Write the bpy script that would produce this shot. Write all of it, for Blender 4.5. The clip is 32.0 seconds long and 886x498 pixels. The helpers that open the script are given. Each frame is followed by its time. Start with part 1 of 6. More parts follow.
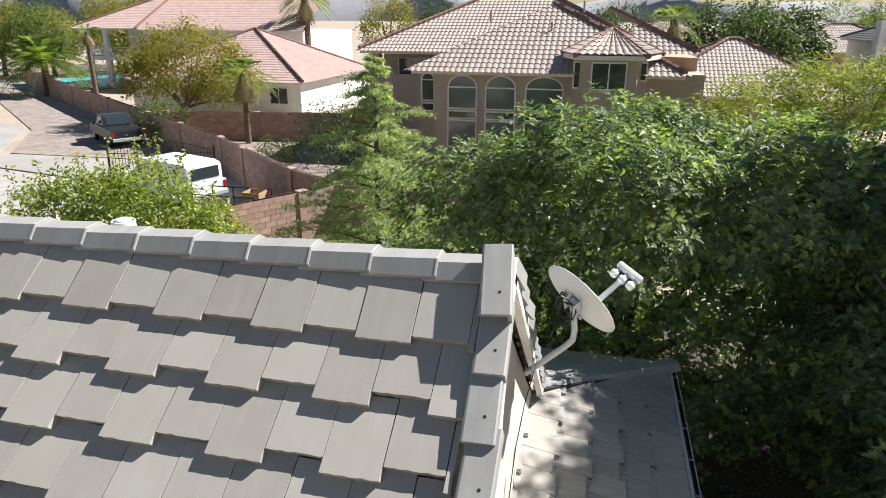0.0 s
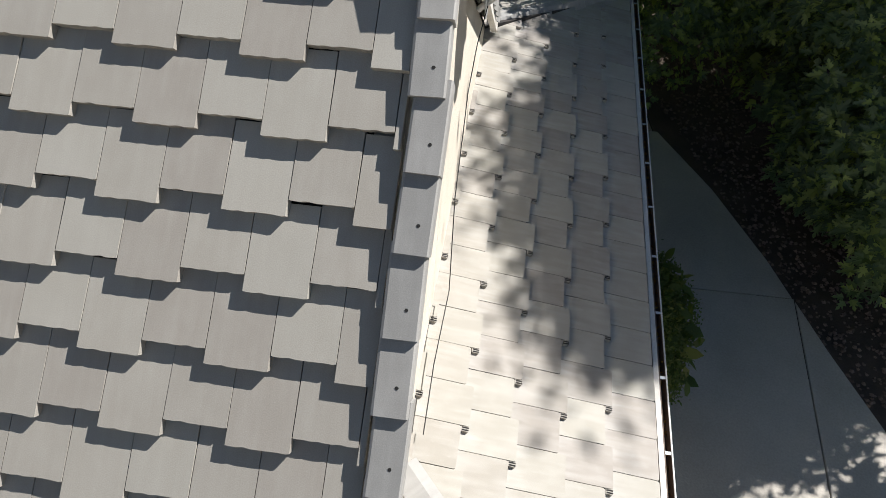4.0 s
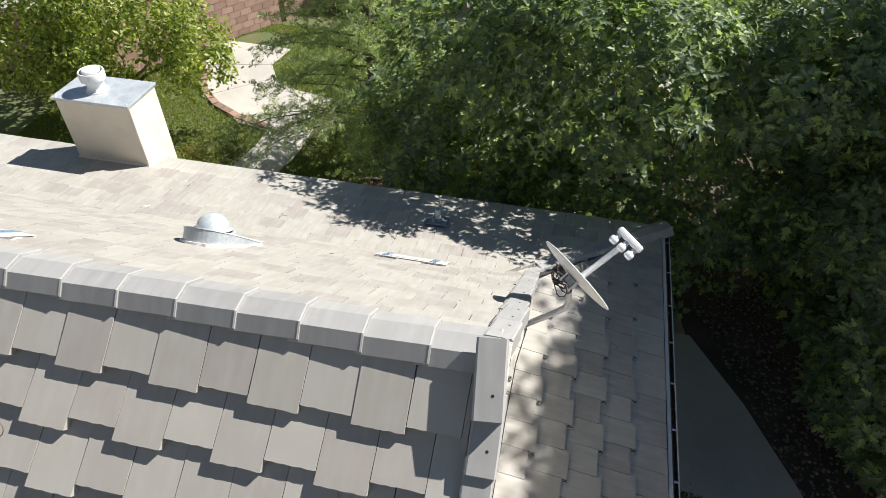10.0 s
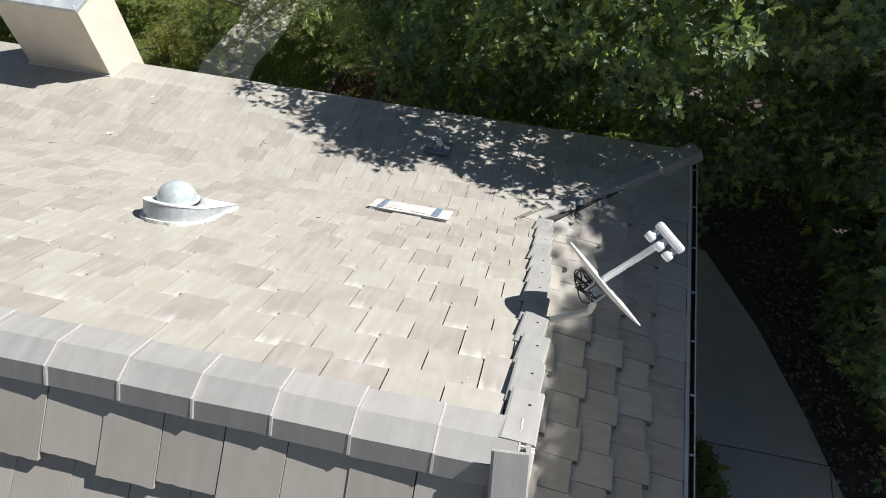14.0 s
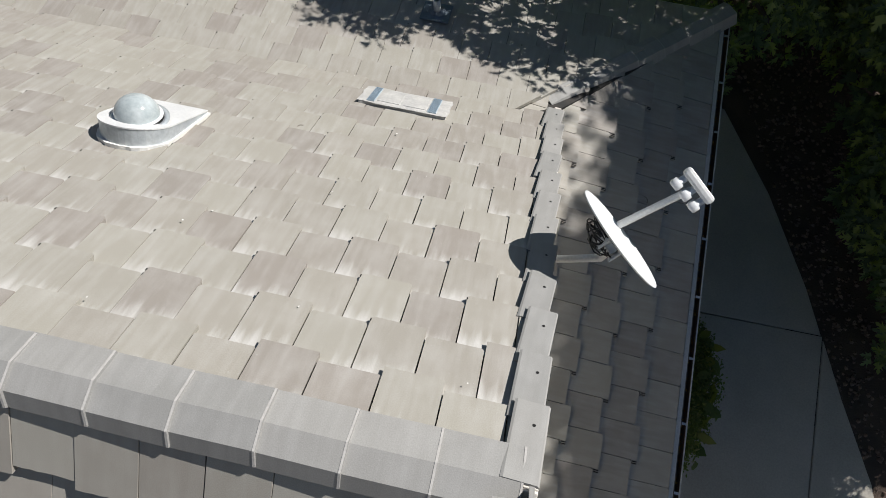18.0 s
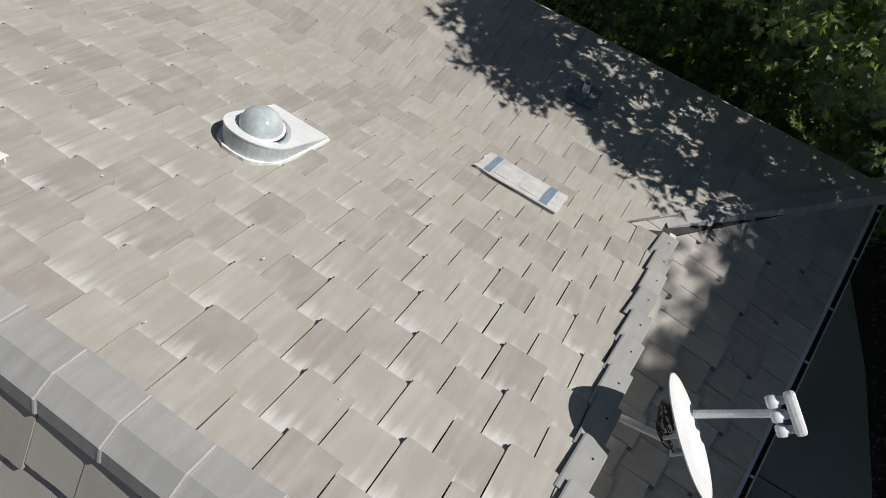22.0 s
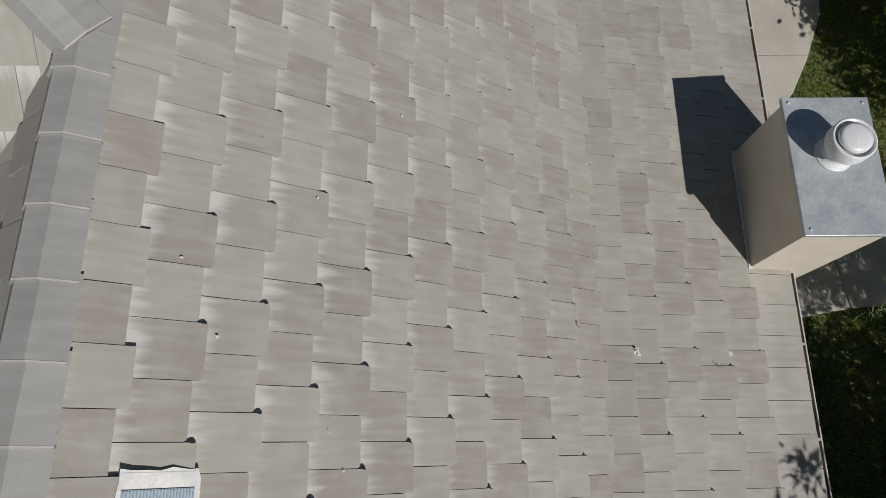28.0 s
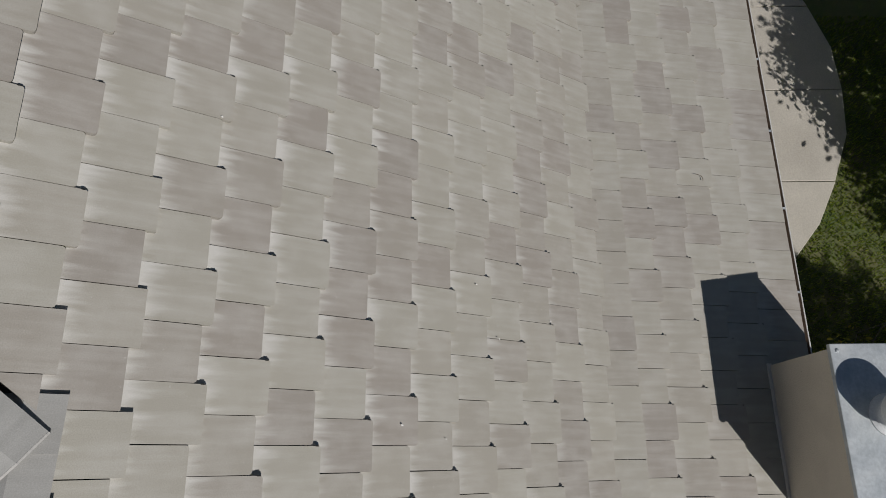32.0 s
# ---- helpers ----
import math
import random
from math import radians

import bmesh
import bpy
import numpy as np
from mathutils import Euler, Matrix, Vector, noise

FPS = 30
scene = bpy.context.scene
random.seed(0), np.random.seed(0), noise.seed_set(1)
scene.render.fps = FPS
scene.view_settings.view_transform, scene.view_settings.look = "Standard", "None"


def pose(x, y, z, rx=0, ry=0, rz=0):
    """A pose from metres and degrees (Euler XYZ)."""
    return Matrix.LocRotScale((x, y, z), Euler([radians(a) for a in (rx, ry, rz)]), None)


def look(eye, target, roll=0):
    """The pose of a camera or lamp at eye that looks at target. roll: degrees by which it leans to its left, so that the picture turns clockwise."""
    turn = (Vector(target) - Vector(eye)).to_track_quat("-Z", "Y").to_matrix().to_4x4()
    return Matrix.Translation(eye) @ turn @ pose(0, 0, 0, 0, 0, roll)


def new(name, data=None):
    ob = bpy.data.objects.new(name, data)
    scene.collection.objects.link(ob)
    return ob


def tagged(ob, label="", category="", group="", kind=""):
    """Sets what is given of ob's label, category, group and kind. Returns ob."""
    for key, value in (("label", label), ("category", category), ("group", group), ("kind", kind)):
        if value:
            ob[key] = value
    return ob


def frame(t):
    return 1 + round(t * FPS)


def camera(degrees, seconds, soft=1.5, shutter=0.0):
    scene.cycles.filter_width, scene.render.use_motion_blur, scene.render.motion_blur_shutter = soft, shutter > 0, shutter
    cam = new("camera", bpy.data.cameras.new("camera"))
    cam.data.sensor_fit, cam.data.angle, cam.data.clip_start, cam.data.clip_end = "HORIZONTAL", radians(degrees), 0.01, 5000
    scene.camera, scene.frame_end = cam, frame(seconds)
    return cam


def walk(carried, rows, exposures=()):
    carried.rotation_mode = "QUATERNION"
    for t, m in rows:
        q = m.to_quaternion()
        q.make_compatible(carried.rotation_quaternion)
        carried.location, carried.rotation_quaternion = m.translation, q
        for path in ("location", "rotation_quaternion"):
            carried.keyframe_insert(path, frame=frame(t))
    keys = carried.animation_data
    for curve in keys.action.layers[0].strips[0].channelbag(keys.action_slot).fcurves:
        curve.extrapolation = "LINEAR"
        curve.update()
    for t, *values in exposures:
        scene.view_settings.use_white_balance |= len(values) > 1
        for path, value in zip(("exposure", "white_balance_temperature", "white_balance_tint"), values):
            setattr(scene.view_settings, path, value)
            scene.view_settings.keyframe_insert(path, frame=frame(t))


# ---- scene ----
# The camera: a small drone that rises over the ridge, looks down and slides along the back slope.
cam = camera(67.95, 32.0, soft=0.8)
ROWS = [
    (0.0, 0.002, -3.390, 7.647, 13.09, -19.38, 0.25),
    (0.5, 0.000, -3.359, 7.657, 9.25, -19.60, 0.11),
    (1.0, -0.014, -3.247, 7.658, 8.09, -21.19, -0.04),
    (1.5, -0.010, -3.162, 7.614, 8.16, -25.49, -0.06),
    (2.0, -0.009, -3.114, 7.559, 8.21, -30.26, 0.06),
    (2.5, -0.013, -3.113, 7.533, 8.20, -35.01, -0.01),
    (3.0, -0.017, -3.125, 7.532, 8.21, -39.96, 0.02),
    (3.5, -0.022, -3.130, 7.546, 8.22, -45.14, 0.02),
    (4.0, -0.018, -3.124, 7.562, 8.23, -50.51, 0.24),
    (4.5, -0.018, -3.124, 7.553, 8.21, -55.75, 0.08),
    (6.5, -0.033, -3.018, 9.084, 8.47, -61.98, -0.13),
    (7.0, -0.083, -2.924, 9.193, 11.46, -61.84, -0.04),
    (7.5, -0.109, -2.828, 9.180, 12.97, -58.73, -0.03),
    (8.0, -0.136, -2.729, 9.174, 12.84, -51.65, 0.11),
    (8.5, -0.150, -2.655, 9.167, 12.77, -44.86, 0.10),
    (9.0, -0.169, -2.574, 9.162, 12.75, -44.15, 0.08),
    (9.5, -0.187, -2.453, 9.159, 12.81, -43.28, 0.04),
    (10.0, -0.229, -2.283, 9.156, 12.78, -42.43, 0.03),
    (10.5, -0.271, -2.094, 9.163, 12.80, -42.47, 0.06),
    (11.0, -0.304, -1.908, 9.174, 12.79, -42.45, 0.03),
    (11.5, -0.343, -1.723, 9.194, 12.81, -43.30, 0.07),
    (12.0, -0.387, -1.554, 9.215, 12.83, -45.67, 0.11),
    (12.5, -0.438, -1.400, 9.229, 12.81, -48.18, 0.06),
    (13.0, -0.483, -1.248, 9.238, 12.80, -50.60, 0.03),
    (13.5, -0.517, -1.102, 9.248, 12.81, -52.98, -0.02),
    (14.0, -0.554, -0.965, 9.249, 12.79, -55.36, -0.07),
    (14.5, -0.586, -0.824, 9.257, 12.81, -57.85, -0.02),
    (16.5, -0.689, -0.321, 9.232, 12.83, -66.72, 0.00),
    (17.0, -0.715, -0.205, 9.228, 12.82, -68.82, -0.08),
    (17.5, -0.740, -0.092, 9.228, 12.80, -70.85, -0.11),
    (18.0, -0.765, 0.026, 9.237, 12.80, -71.99, -0.09),
    (18.5, -0.791, 0.125, 9.234, 15.15, -71.84, -0.12),
    (19.0, -0.819, 0.216, 9.237, 25.10, -71.75, 0.02),
    (19.5, -0.865, 0.299, 9.249, 33.14, -71.82, 0.08),
    (20.0, -0.910, 0.369, 9.254, 33.16, -71.78, 0.13),
    (20.5, -0.946, 0.434, 9.254, 33.15, -71.68, 0.08),
    (21.0, -0.983, 0.495, 9.254, 33.15, -71.60, 0.02),
    (21.5, -1.019, 0.559, 9.262, 33.16, -71.58, 0.03),
    (22.0, -1.053, 0.614, 9.258, 33.15, -71.54, -0.01),
    (22.5, -1.075, 0.666, 9.253, 34.61, -71.46, -0.05),
    (23.0, -1.098, 0.719, 9.255, 41.56, -71.47, 0.01),
    (23.5, -1.119, 0.786, 9.276, 49.25, -71.61, 0.04),
    (24.0, -1.157, 0.829, 9.287, 55.62, -71.60, 0.00),
    (24.5, -1.239, 0.897, 9.294, 59.25, -71.71, 0.00),
    (25.0, -1.441, 1.028, 9.291, 59.43, -71.92, -0.01),
    (25.5, -1.918, 1.296, 9.299, 59.90, -72.30, -0.18),
    (26.0, -2.585, 1.618, 9.331, 67.23, -72.74, -0.32),
    (26.5, -3.402, 1.796, 9.382, 79.36, -74.70, 1.37),
    (28.5, -5.012, 1.869, 9.368, 89.07, -72.87, 0.65),
    (29.0, -5.016, 1.867, 9.364, 89.06, -72.79, 0.67),
    (29.5, -5.023, 1.874, 9.362, 89.21, -72.65, 0.44),
    (30.0, -5.108, 1.889, 9.350, 89.35, -72.45, 0.24),
    (30.5, -5.381, 1.880, 9.361, 89.52, -72.46, 0.03),
    (31.0, -5.816, 1.893, 9.378, 89.71, -72.37, -0.15),
    (31.5, -6.377, 1.891, 9.361, 89.50, -72.28, 0.04),
    (32.0, -6.992, 1.869, 9.366, 89.28, -72.40, 0.19),

]


def eye(x, y, z, yaw, pitch, roll):
    return pose(x, y, z, 0, 0, yaw) @ pose(0, 0, 0, 90 + pitch) @ pose(0, 0, 0, 0, 0, roll)


walk(cam, [(t, eye(*row)) for t, *row in ROWS], exposures=[(0.0, 1.12), (1.0, 1.33), (2.0, 1.4), (3.0, 1.2), (4.0, 0.80), (6.5, 0.80), (8.0, 0.97), (11.0, 1.0), (16.5, 0.42), (21.0, 0.12), (25.0, -0.08), (26.0, -0.16), (29.0, -0.50), (32.0, -0.50)])

# ---- light: clear autumn day, sun from +x +y at 44 degrees ----
SUN_EL, SUN_AZ = 44.3, math.degrees(math.atan2(0.73, 0.54))   # azimuth clockwise from +y
world = bpy.data.worlds.new("sky")
scene.world = world
world.use_nodes = True
wn = world.node_tree.nodes
sky = wn.new("ShaderNodeTexSky")
sky.sky_type = "NISHITA"
sky.sun_disc = False
sky.sun_elevation = radians(SUN_EL)
sky.sun_rotation = radians(SUN_AZ)
sky.air_density, sky.dust_density, sky.ozone_density = 1.2, 0.4, 1.8
wn["Background"].inputs["Strength"].default_value = 0.037
world.node_tree.links.new(sky.outputs[0], wn["Background"].inputs["Color"])
sun_data = bpy.data.lights.new("sun", "SUN")
sun_data.energy, sun_data.angle, sun_data.color = 5.0, radians(0.53), (1.0, 0.96, 0.925)
sun = new("sun", sun_data)
sv = Vector((math.sin(radians(SUN_AZ)) * math.cos(radians(SUN_EL)), math.cos(radians(SUN_AZ)) * math.cos(radians(SUN_EL)), math.sin(radians(SUN_EL))))
sun.matrix_world = look(sv * 60, (0, 0, 0))

# ---- materials ----


def ramp(nt, fac, c0, c1, p0=0.0, p1=1.0):
    n = nt.nodes.new("ShaderNodeValToRGB")
    n.color_ramp.elements[0].position, n.color_ramp.elements[1].position = p0, p1
    n.color_ramp.elements[0].color, n.color_ramp.elements[1].color = (*c0, 1), (*c1, 1)
    nt.links.new(fac, n.inputs[0])
    return n.outputs[0]


def noise_tex(nt, scale, detail=4.0, stretch=None, rough=0.55, coords="Object", shift=None):
    tc = nt.nodes.new("ShaderNodeTexCoord")
    mp = nt.nodes.new("ShaderNodeMapping")
    if stretch:
        mp.inputs["Scale"].default_value = stretch
    nt.links.new(tc.outputs[coords], mp.inputs["Vector"])
    if shift is not None:
        nt.links.new(shift, mp.inputs["Location"])
    n = nt.nodes.new("ShaderNodeTexNoise")
    n.inputs["Scale"].default_value, n.inputs["Detail"].default_value, n.inputs["Roughness"].default_value = scale, detail, rough
    nt.links.new(mp.outputs[0], n.inputs["Vector"])
    return n.outputs["Fac"]


def mix(nt, fac, a, b, kind="MIX"):
    n = nt.nodes.new("ShaderNodeMix")
    n.data_type, n.blend_type = "RGBA", kind
    if isinstance(fac, float):
        n.inputs["Factor"].default_value = fac
    else:
        nt.links.new(fac, n.inputs["Factor"])
    for socket, v in ((n.inputs["A"], a), (n.inputs["B"], b)):
        if isinstance(v, tuple):
            socket.default_value = (*v, 1)
        else:
            nt.links.new(v, socket)
    return n.outputs["Result"]


def math_node(nt, op, a, b):
    n = nt.nodes.new("ShaderNodeMath")
    n.operation = op
    for i, v in enumerate((a, b)):
        if isinstance(v, (int, float)):
            n.inputs[i].default_value = v
        else:
            nt.links.new(v, n.inputs[i])
    return n.outputs[0]


def piece_random(nt):
    """One number for each piece, whether it is an object or an island of a joined mesh."""
    o = nt.nodes.new("ShaderNodeObjectInfo").outputs["Random"]
    g = nt.nodes.new("ShaderNodeNewGeometry").outputs["Random Per Island"]
    return math_node(nt, "FRACT", math_node(nt, "ADD", o, g), 0.0)


def mat(name, c0, c1=None, rough=0.7, scale=6.0, fine=60.0, bump=0.2, metal=0.0, spec=0.5, pieces=0.0, stain=None, coords="Object", stretch=None):
    """Two colours by a broad noise, a finer grain, relief, and a lighter or darker tone for each piece."""
    m = bpy.data.materials.new(name)
    m.use_nodes = True
    nt = m.node_tree
    p = nt.nodes["Principled BSDF"]
    c1 = c1 or tuple(v * 0.8 for v in c0)
    broad = noise_tex(nt, scale, 5.0, stretch, coords=coords)
    grain = noise_tex(nt, fine, 3.0, coords=coords)
    col = ramp(nt, broad, c1, c0, 0.32, 0.68)
    col = mix(nt, 0.35, col, ramp(nt, grain, (0.55, 0.55, 0.55), (1.0, 1.0, 1.0), 0.3, 0.7), "MULTIPLY")
    if pieces:
        rnd = piece_random(nt)
        lo = 1.0 - pieces
        col = mix(nt, 1.0, col, ramp(nt, rnd, (lo, lo, lo), (1.0, 1.0, 1.0)), "MULTIPLY")
    if stain:
        col = mix(nt, math_node(nt, "MULTIPLY", ramp(nt, noise_tex(nt, scale * 0.37, 6.0, coords=coords), (0, 0, 0), (1, 1, 1), 0.52, 0.66), 0.7), col, stain)
    nt.links.new(col, p.inputs["Base Color"])
    p.inputs["Roughness"].default_value, p.inputs["Metallic"].default_value = rough, metal
    p.inputs["Specular IOR Level"].default_value = spec
    if bump:
        b = nt.nodes.new("ShaderNodeBump")
        b.inputs["Strength"].default_value, b.inputs["Distance"].default_value = bump, 0.01
        nt.links.new(grain, b.inputs["Height"])
        nt.links.new(b.outputs[0], p.inputs["Normal"])
    return m


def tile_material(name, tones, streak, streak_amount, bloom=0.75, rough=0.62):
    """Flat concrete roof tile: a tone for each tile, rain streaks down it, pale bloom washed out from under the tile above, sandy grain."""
    m = bpy.data.materials.new(name)
    m.use_nodes = True
    nt = m.node_tree
    p = nt.nodes["Principled BSDF"]
    rnd = piece_random(nt)
    n = nt.nodes.new("ShaderNodeValToRGB")
    n.color_ramp.interpolation = "CONSTANT"
    els = n.color_ramp.elements
    els[0].color, els[1].color = (*tones[0], 1), (*tones[-1], 1)
    els[1].position = 1 - 1 / len(tones)
    for i, t in enumerate(tones[1:-1]):
        els.new((i + 1) / len(tones)).color = (*t, 1)
    nt.links.new(rnd, n.inputs[0])
    col = n.outputs[0]
    move = nt.nodes.new("ShaderNodeCombineXYZ")
    for i in range(2):
        nt.links.new(math_node(nt, "MULTIPLY", rnd, 37.0 + 11 * i), move.inputs[i])
    lines = noise_tex(nt, 5.0, 2.5, (4.0, 0.55, 1.0), 0.5, "UV", move.outputs[0])
    blot = noise_tex(nt, 5.0, 4.0, None, 0.55, "UV", move.outputs[0])
    f = ramp(nt, math_node(nt, "MULTIPLY", math_node(nt, "ADD", lines, blot), 0.5), (0, 0, 0), (1, 1, 1), 0.42, 0.70)
    col = mix(nt, math_node(nt, "MULTIPLY", f, streak_amount), col, streak)
    tc = nt.nodes.new("ShaderNodeTexCoord")
    sep = nt.nodes.new("ShaderNodeSeparateXYZ")
    nt.links.new(tc.outputs["UV"], sep.inputs[0])
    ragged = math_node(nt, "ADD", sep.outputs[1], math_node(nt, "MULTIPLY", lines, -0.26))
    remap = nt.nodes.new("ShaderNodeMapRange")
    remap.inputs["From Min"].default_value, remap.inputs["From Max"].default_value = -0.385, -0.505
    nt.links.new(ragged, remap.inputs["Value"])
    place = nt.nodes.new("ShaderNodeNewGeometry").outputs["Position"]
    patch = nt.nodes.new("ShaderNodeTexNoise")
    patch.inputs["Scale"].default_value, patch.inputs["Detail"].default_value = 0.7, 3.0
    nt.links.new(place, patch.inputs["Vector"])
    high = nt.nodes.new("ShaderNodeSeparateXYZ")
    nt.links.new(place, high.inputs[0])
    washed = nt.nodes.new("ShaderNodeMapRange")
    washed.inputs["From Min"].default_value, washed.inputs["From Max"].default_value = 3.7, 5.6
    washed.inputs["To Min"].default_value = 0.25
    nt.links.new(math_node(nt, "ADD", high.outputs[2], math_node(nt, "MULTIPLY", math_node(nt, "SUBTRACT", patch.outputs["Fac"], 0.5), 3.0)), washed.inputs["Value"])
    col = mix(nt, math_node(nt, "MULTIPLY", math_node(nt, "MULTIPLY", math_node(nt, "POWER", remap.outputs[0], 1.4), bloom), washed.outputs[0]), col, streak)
    grain = noise_tex(nt, 170.0, 2.0, None, 0.55, "UV")
    speck = noise_tex(nt, 45.0, 2.0, None, 0.55, "UV", move.outputs[0])
    col = mix(nt, 0.30, col, ramp(nt, grain, (0.5, 0.5, 0.5), (1, 1, 1), 0.3, 0.7), "MULTIPLY")
    col = mix(nt, math_node(nt, "MULTIPLY", ramp(nt, speck, (0, 0, 0), (1, 1, 1), 0.68, 0.76), 0.25), col, streak)
    nt.links.new(col, p.inputs["Base Color"])
    p.inputs["Roughness"].default_value = rough
    p.inputs["Specular IOR Level"].default_value = 0.35
    b = nt.nodes.new("ShaderNodeBump")
    b.inputs["Strength"].default_value, b.inputs["Distance"].default_value = 0.13, 0.004
    nt.links.new(math_node(nt, "ADD", grain, math_node(nt, "MULTIPLY", lines, 0.6)), b.inputs["Height"])
    nt.links.new(b.outputs[0], p.inputs["Normal"])
    return m


def glass(name, color=(0.03, 0.04, 0.045), rough=0.05):
    m = bpy.data.materials.new(name)
    m.use_nodes = True
    p = m.node_tree.nodes["Principled BSDF"]
    p.inputs["Base Color"].default_value = (*color, 1)
    p.inputs["Roughness"].default_value = rough
    p.inputs["Specular IOR Level"].default_value = 1.0
    return m


def leaf_material(name, c0, c1, c2, rough=0.55, spec=0.25, through_light=0.44):
    m = bpy.data.materials.new(name)
    m.use_nodes = True
    nt = m.node_tree
    p = nt.nodes["Principled BSDF"]
    rnd = piece_random(nt)
    n = nt.nodes.new("ShaderNodeValToRGB")
    els = n.color_ramp.elements
    els[0].color, els[1].color = (*c0, 1), (*c2, 1)
    els.new(0.6).color = (*c1, 1)
    nt.links.new(rnd, n.inputs[0])
    nt.links.new(n.outputs[0], p.inputs["Base Color"])
    p.inputs["Roughness"].default_value = rough
    p.inputs["Specular IOR Level"].default_value = spec
    tr = nt.nodes.new("ShaderNodeBsdfTranslucent")
    nt.links.new(mix(nt, 1.0, n.outputs[0], (1.8, 1.95, 0.75), "MULTIPLY"), tr.inputs["Color"])
    mx = nt.nodes.new("ShaderNodeMixShader")
    mx.inputs[0].default_value = through_light
    nt.links.new(p.outputs[0], mx.inputs[1])
    nt.links.new(tr.outputs[0], mx.inputs[2])
    nt.links.new(mx.outputs[0], nt.nodes["Material Output"].inputs["Surface"])
    return m


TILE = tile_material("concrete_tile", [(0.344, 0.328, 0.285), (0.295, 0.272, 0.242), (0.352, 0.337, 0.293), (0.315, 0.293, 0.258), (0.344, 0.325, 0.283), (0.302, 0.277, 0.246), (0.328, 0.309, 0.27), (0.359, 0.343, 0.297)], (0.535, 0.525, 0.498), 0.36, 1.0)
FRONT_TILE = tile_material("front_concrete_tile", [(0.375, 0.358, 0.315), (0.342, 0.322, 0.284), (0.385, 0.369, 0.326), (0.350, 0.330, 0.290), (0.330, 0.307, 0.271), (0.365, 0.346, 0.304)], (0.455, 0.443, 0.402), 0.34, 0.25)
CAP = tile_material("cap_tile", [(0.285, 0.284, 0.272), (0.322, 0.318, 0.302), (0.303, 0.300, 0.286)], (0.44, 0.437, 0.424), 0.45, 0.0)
MORTAR = mat("pale_mortar", (0.46, 0.45, 0.43), (0.38, 0.37, 0.355), 0.85)
# Flat black for the shade inside tile channels and nail holes.
HOLE_SHADE = mat("hole_shade", (0.012, 0.012, 0.012), (0.008, 0.008, 0.008), 0.9, bump=0)
FELT = mat("roof_felt", (0.05, 0.045, 0.04), (0.03, 0.03, 0.03), 0.9)
STUCCO = mat("cream_stucco", (0.71, 0.65, 0.55), (0.63, 0.575, 0.485), 0.9, 3.0, 90.0, 0.5)
TRIM = mat("cream_trim", (0.78, 0.74, 0.68), (0.69, 0.65, 0.585), 0.6, 4.0, 70.0, 0.15)
GALV = mat("galvanised_sheet", (0.56, 0.60, 0.62), (0.42, 0.46, 0.49), 0.42, 5.0, 40.0, 0.05, metal=0.35, stain=(0.68, 0.70, 0.70))
WHITE_METAL = mat("white_painted_metal", (0.74, 0.76, 0.77), (0.66, 0.68, 0.69), 0.35, 4.0, 60.0, 0.03)
DISH_PAINT = mat("dish_paint", (0.76, 0.77, 0.76), (0.67, 0.68, 0.68), 0.45, 5.0, 80.0, 0.05)
SEALANT = mat("white_roof_sealant", (0.84, 0.82, 0.77), (0.74, 0.73, 0.70), 0.7, 9.0, 50.0, 0.3, stain=(0.5, 0.52, 0.53))
DULL_SEALANT = mat("weathered_grey_sealant", (0.56, 0.555, 0.53), (0.44, 0.44, 0.43), 0.75, 9.0, 50.0, 0.35, stain=(0.38, 0.37, 0.34))
VENT_BLUE = mat("weathered_vent_louvre", (0.43, 0.52, 0.58), (0.34, 0.42, 0.48), 0.6, 12.0, 60.0, 0.2)
VENT_RIB = mat("louvre_rib", (0.32, 0.40, 0.47), (0.26, 0.33, 0.39), 0.6, 12.0, 60.0, 0.1)
VENT_PALE = mat("pale_blue_vent_sheet", (0.66, 0.71, 0.73), (0.56, 0.62, 0.65), 0.55, 7.0, 40.0, 0.3, stain=(0.78, 0.77, 0.73))
GUTTER_BROWN = mat("brown_gutter", (0.16, 0.11, 0.08), (0.10, 0.07, 0.05), 0.6)
GUTTER_WHITE = mat("gutter_lip", (0.66, 0.66, 0.64), (0.52, 0.52, 0.50), 0.45)
BLACK = mat("black_cable", (0.015, 0.015, 0.016), (0.01, 0.01, 0.01), 0.5, bump=0)
LEADING = mat("blue_lead_flashing", (0.20, 0.25, 0.31), (0.14, 0.17, 0.21), 0.5, 6.0, 50.0, 0.1, metal=0.3)
CONCRETE = mat("path_concrete", (0.50, 0.47, 0.415), (0.40, 0.375, 0.33), 0.85, 0.9, 40.0, 0.25)
GRASS_SOIL = mat("lawn_soil", (0.075, 0.11, 0.03), (0.13, 0.12, 0.055), 0.95, 1.6, 30.0, 0.6)
DESERT = mat("desert_ground", (0.42, 0.35, 0.28), (0.33, 0.27, 0.21), 0.95, 0.35, 9.0, 0.6)
GRAVEL = mat("gravel_bed", (0.10, 0.072, 0.055), (0.06, 0.045, 0.036), 0.95, 2.0, 60.0, 1.0)
GRAVEL_STONE = mat("gravel_stone", (0.27, 0.19, 0.145), (0.17, 0.12, 0.10), 0.9, 8.0, 60.0, 0.4, pieces=0.55)
BARK = mat("grey_bark", (0.16, 0.14, 0.12), (0.10, 0.085, 0.07), 0.9, 8.0, 50.0, 0.7)
FIG_LEAF = leaf_material("fig_leaf", (0.075, 0.112, 0.075), (0.15, 0.205, 0.105), (0.30, 0.37, 0.12), 0.48, 0.32, 0.36)
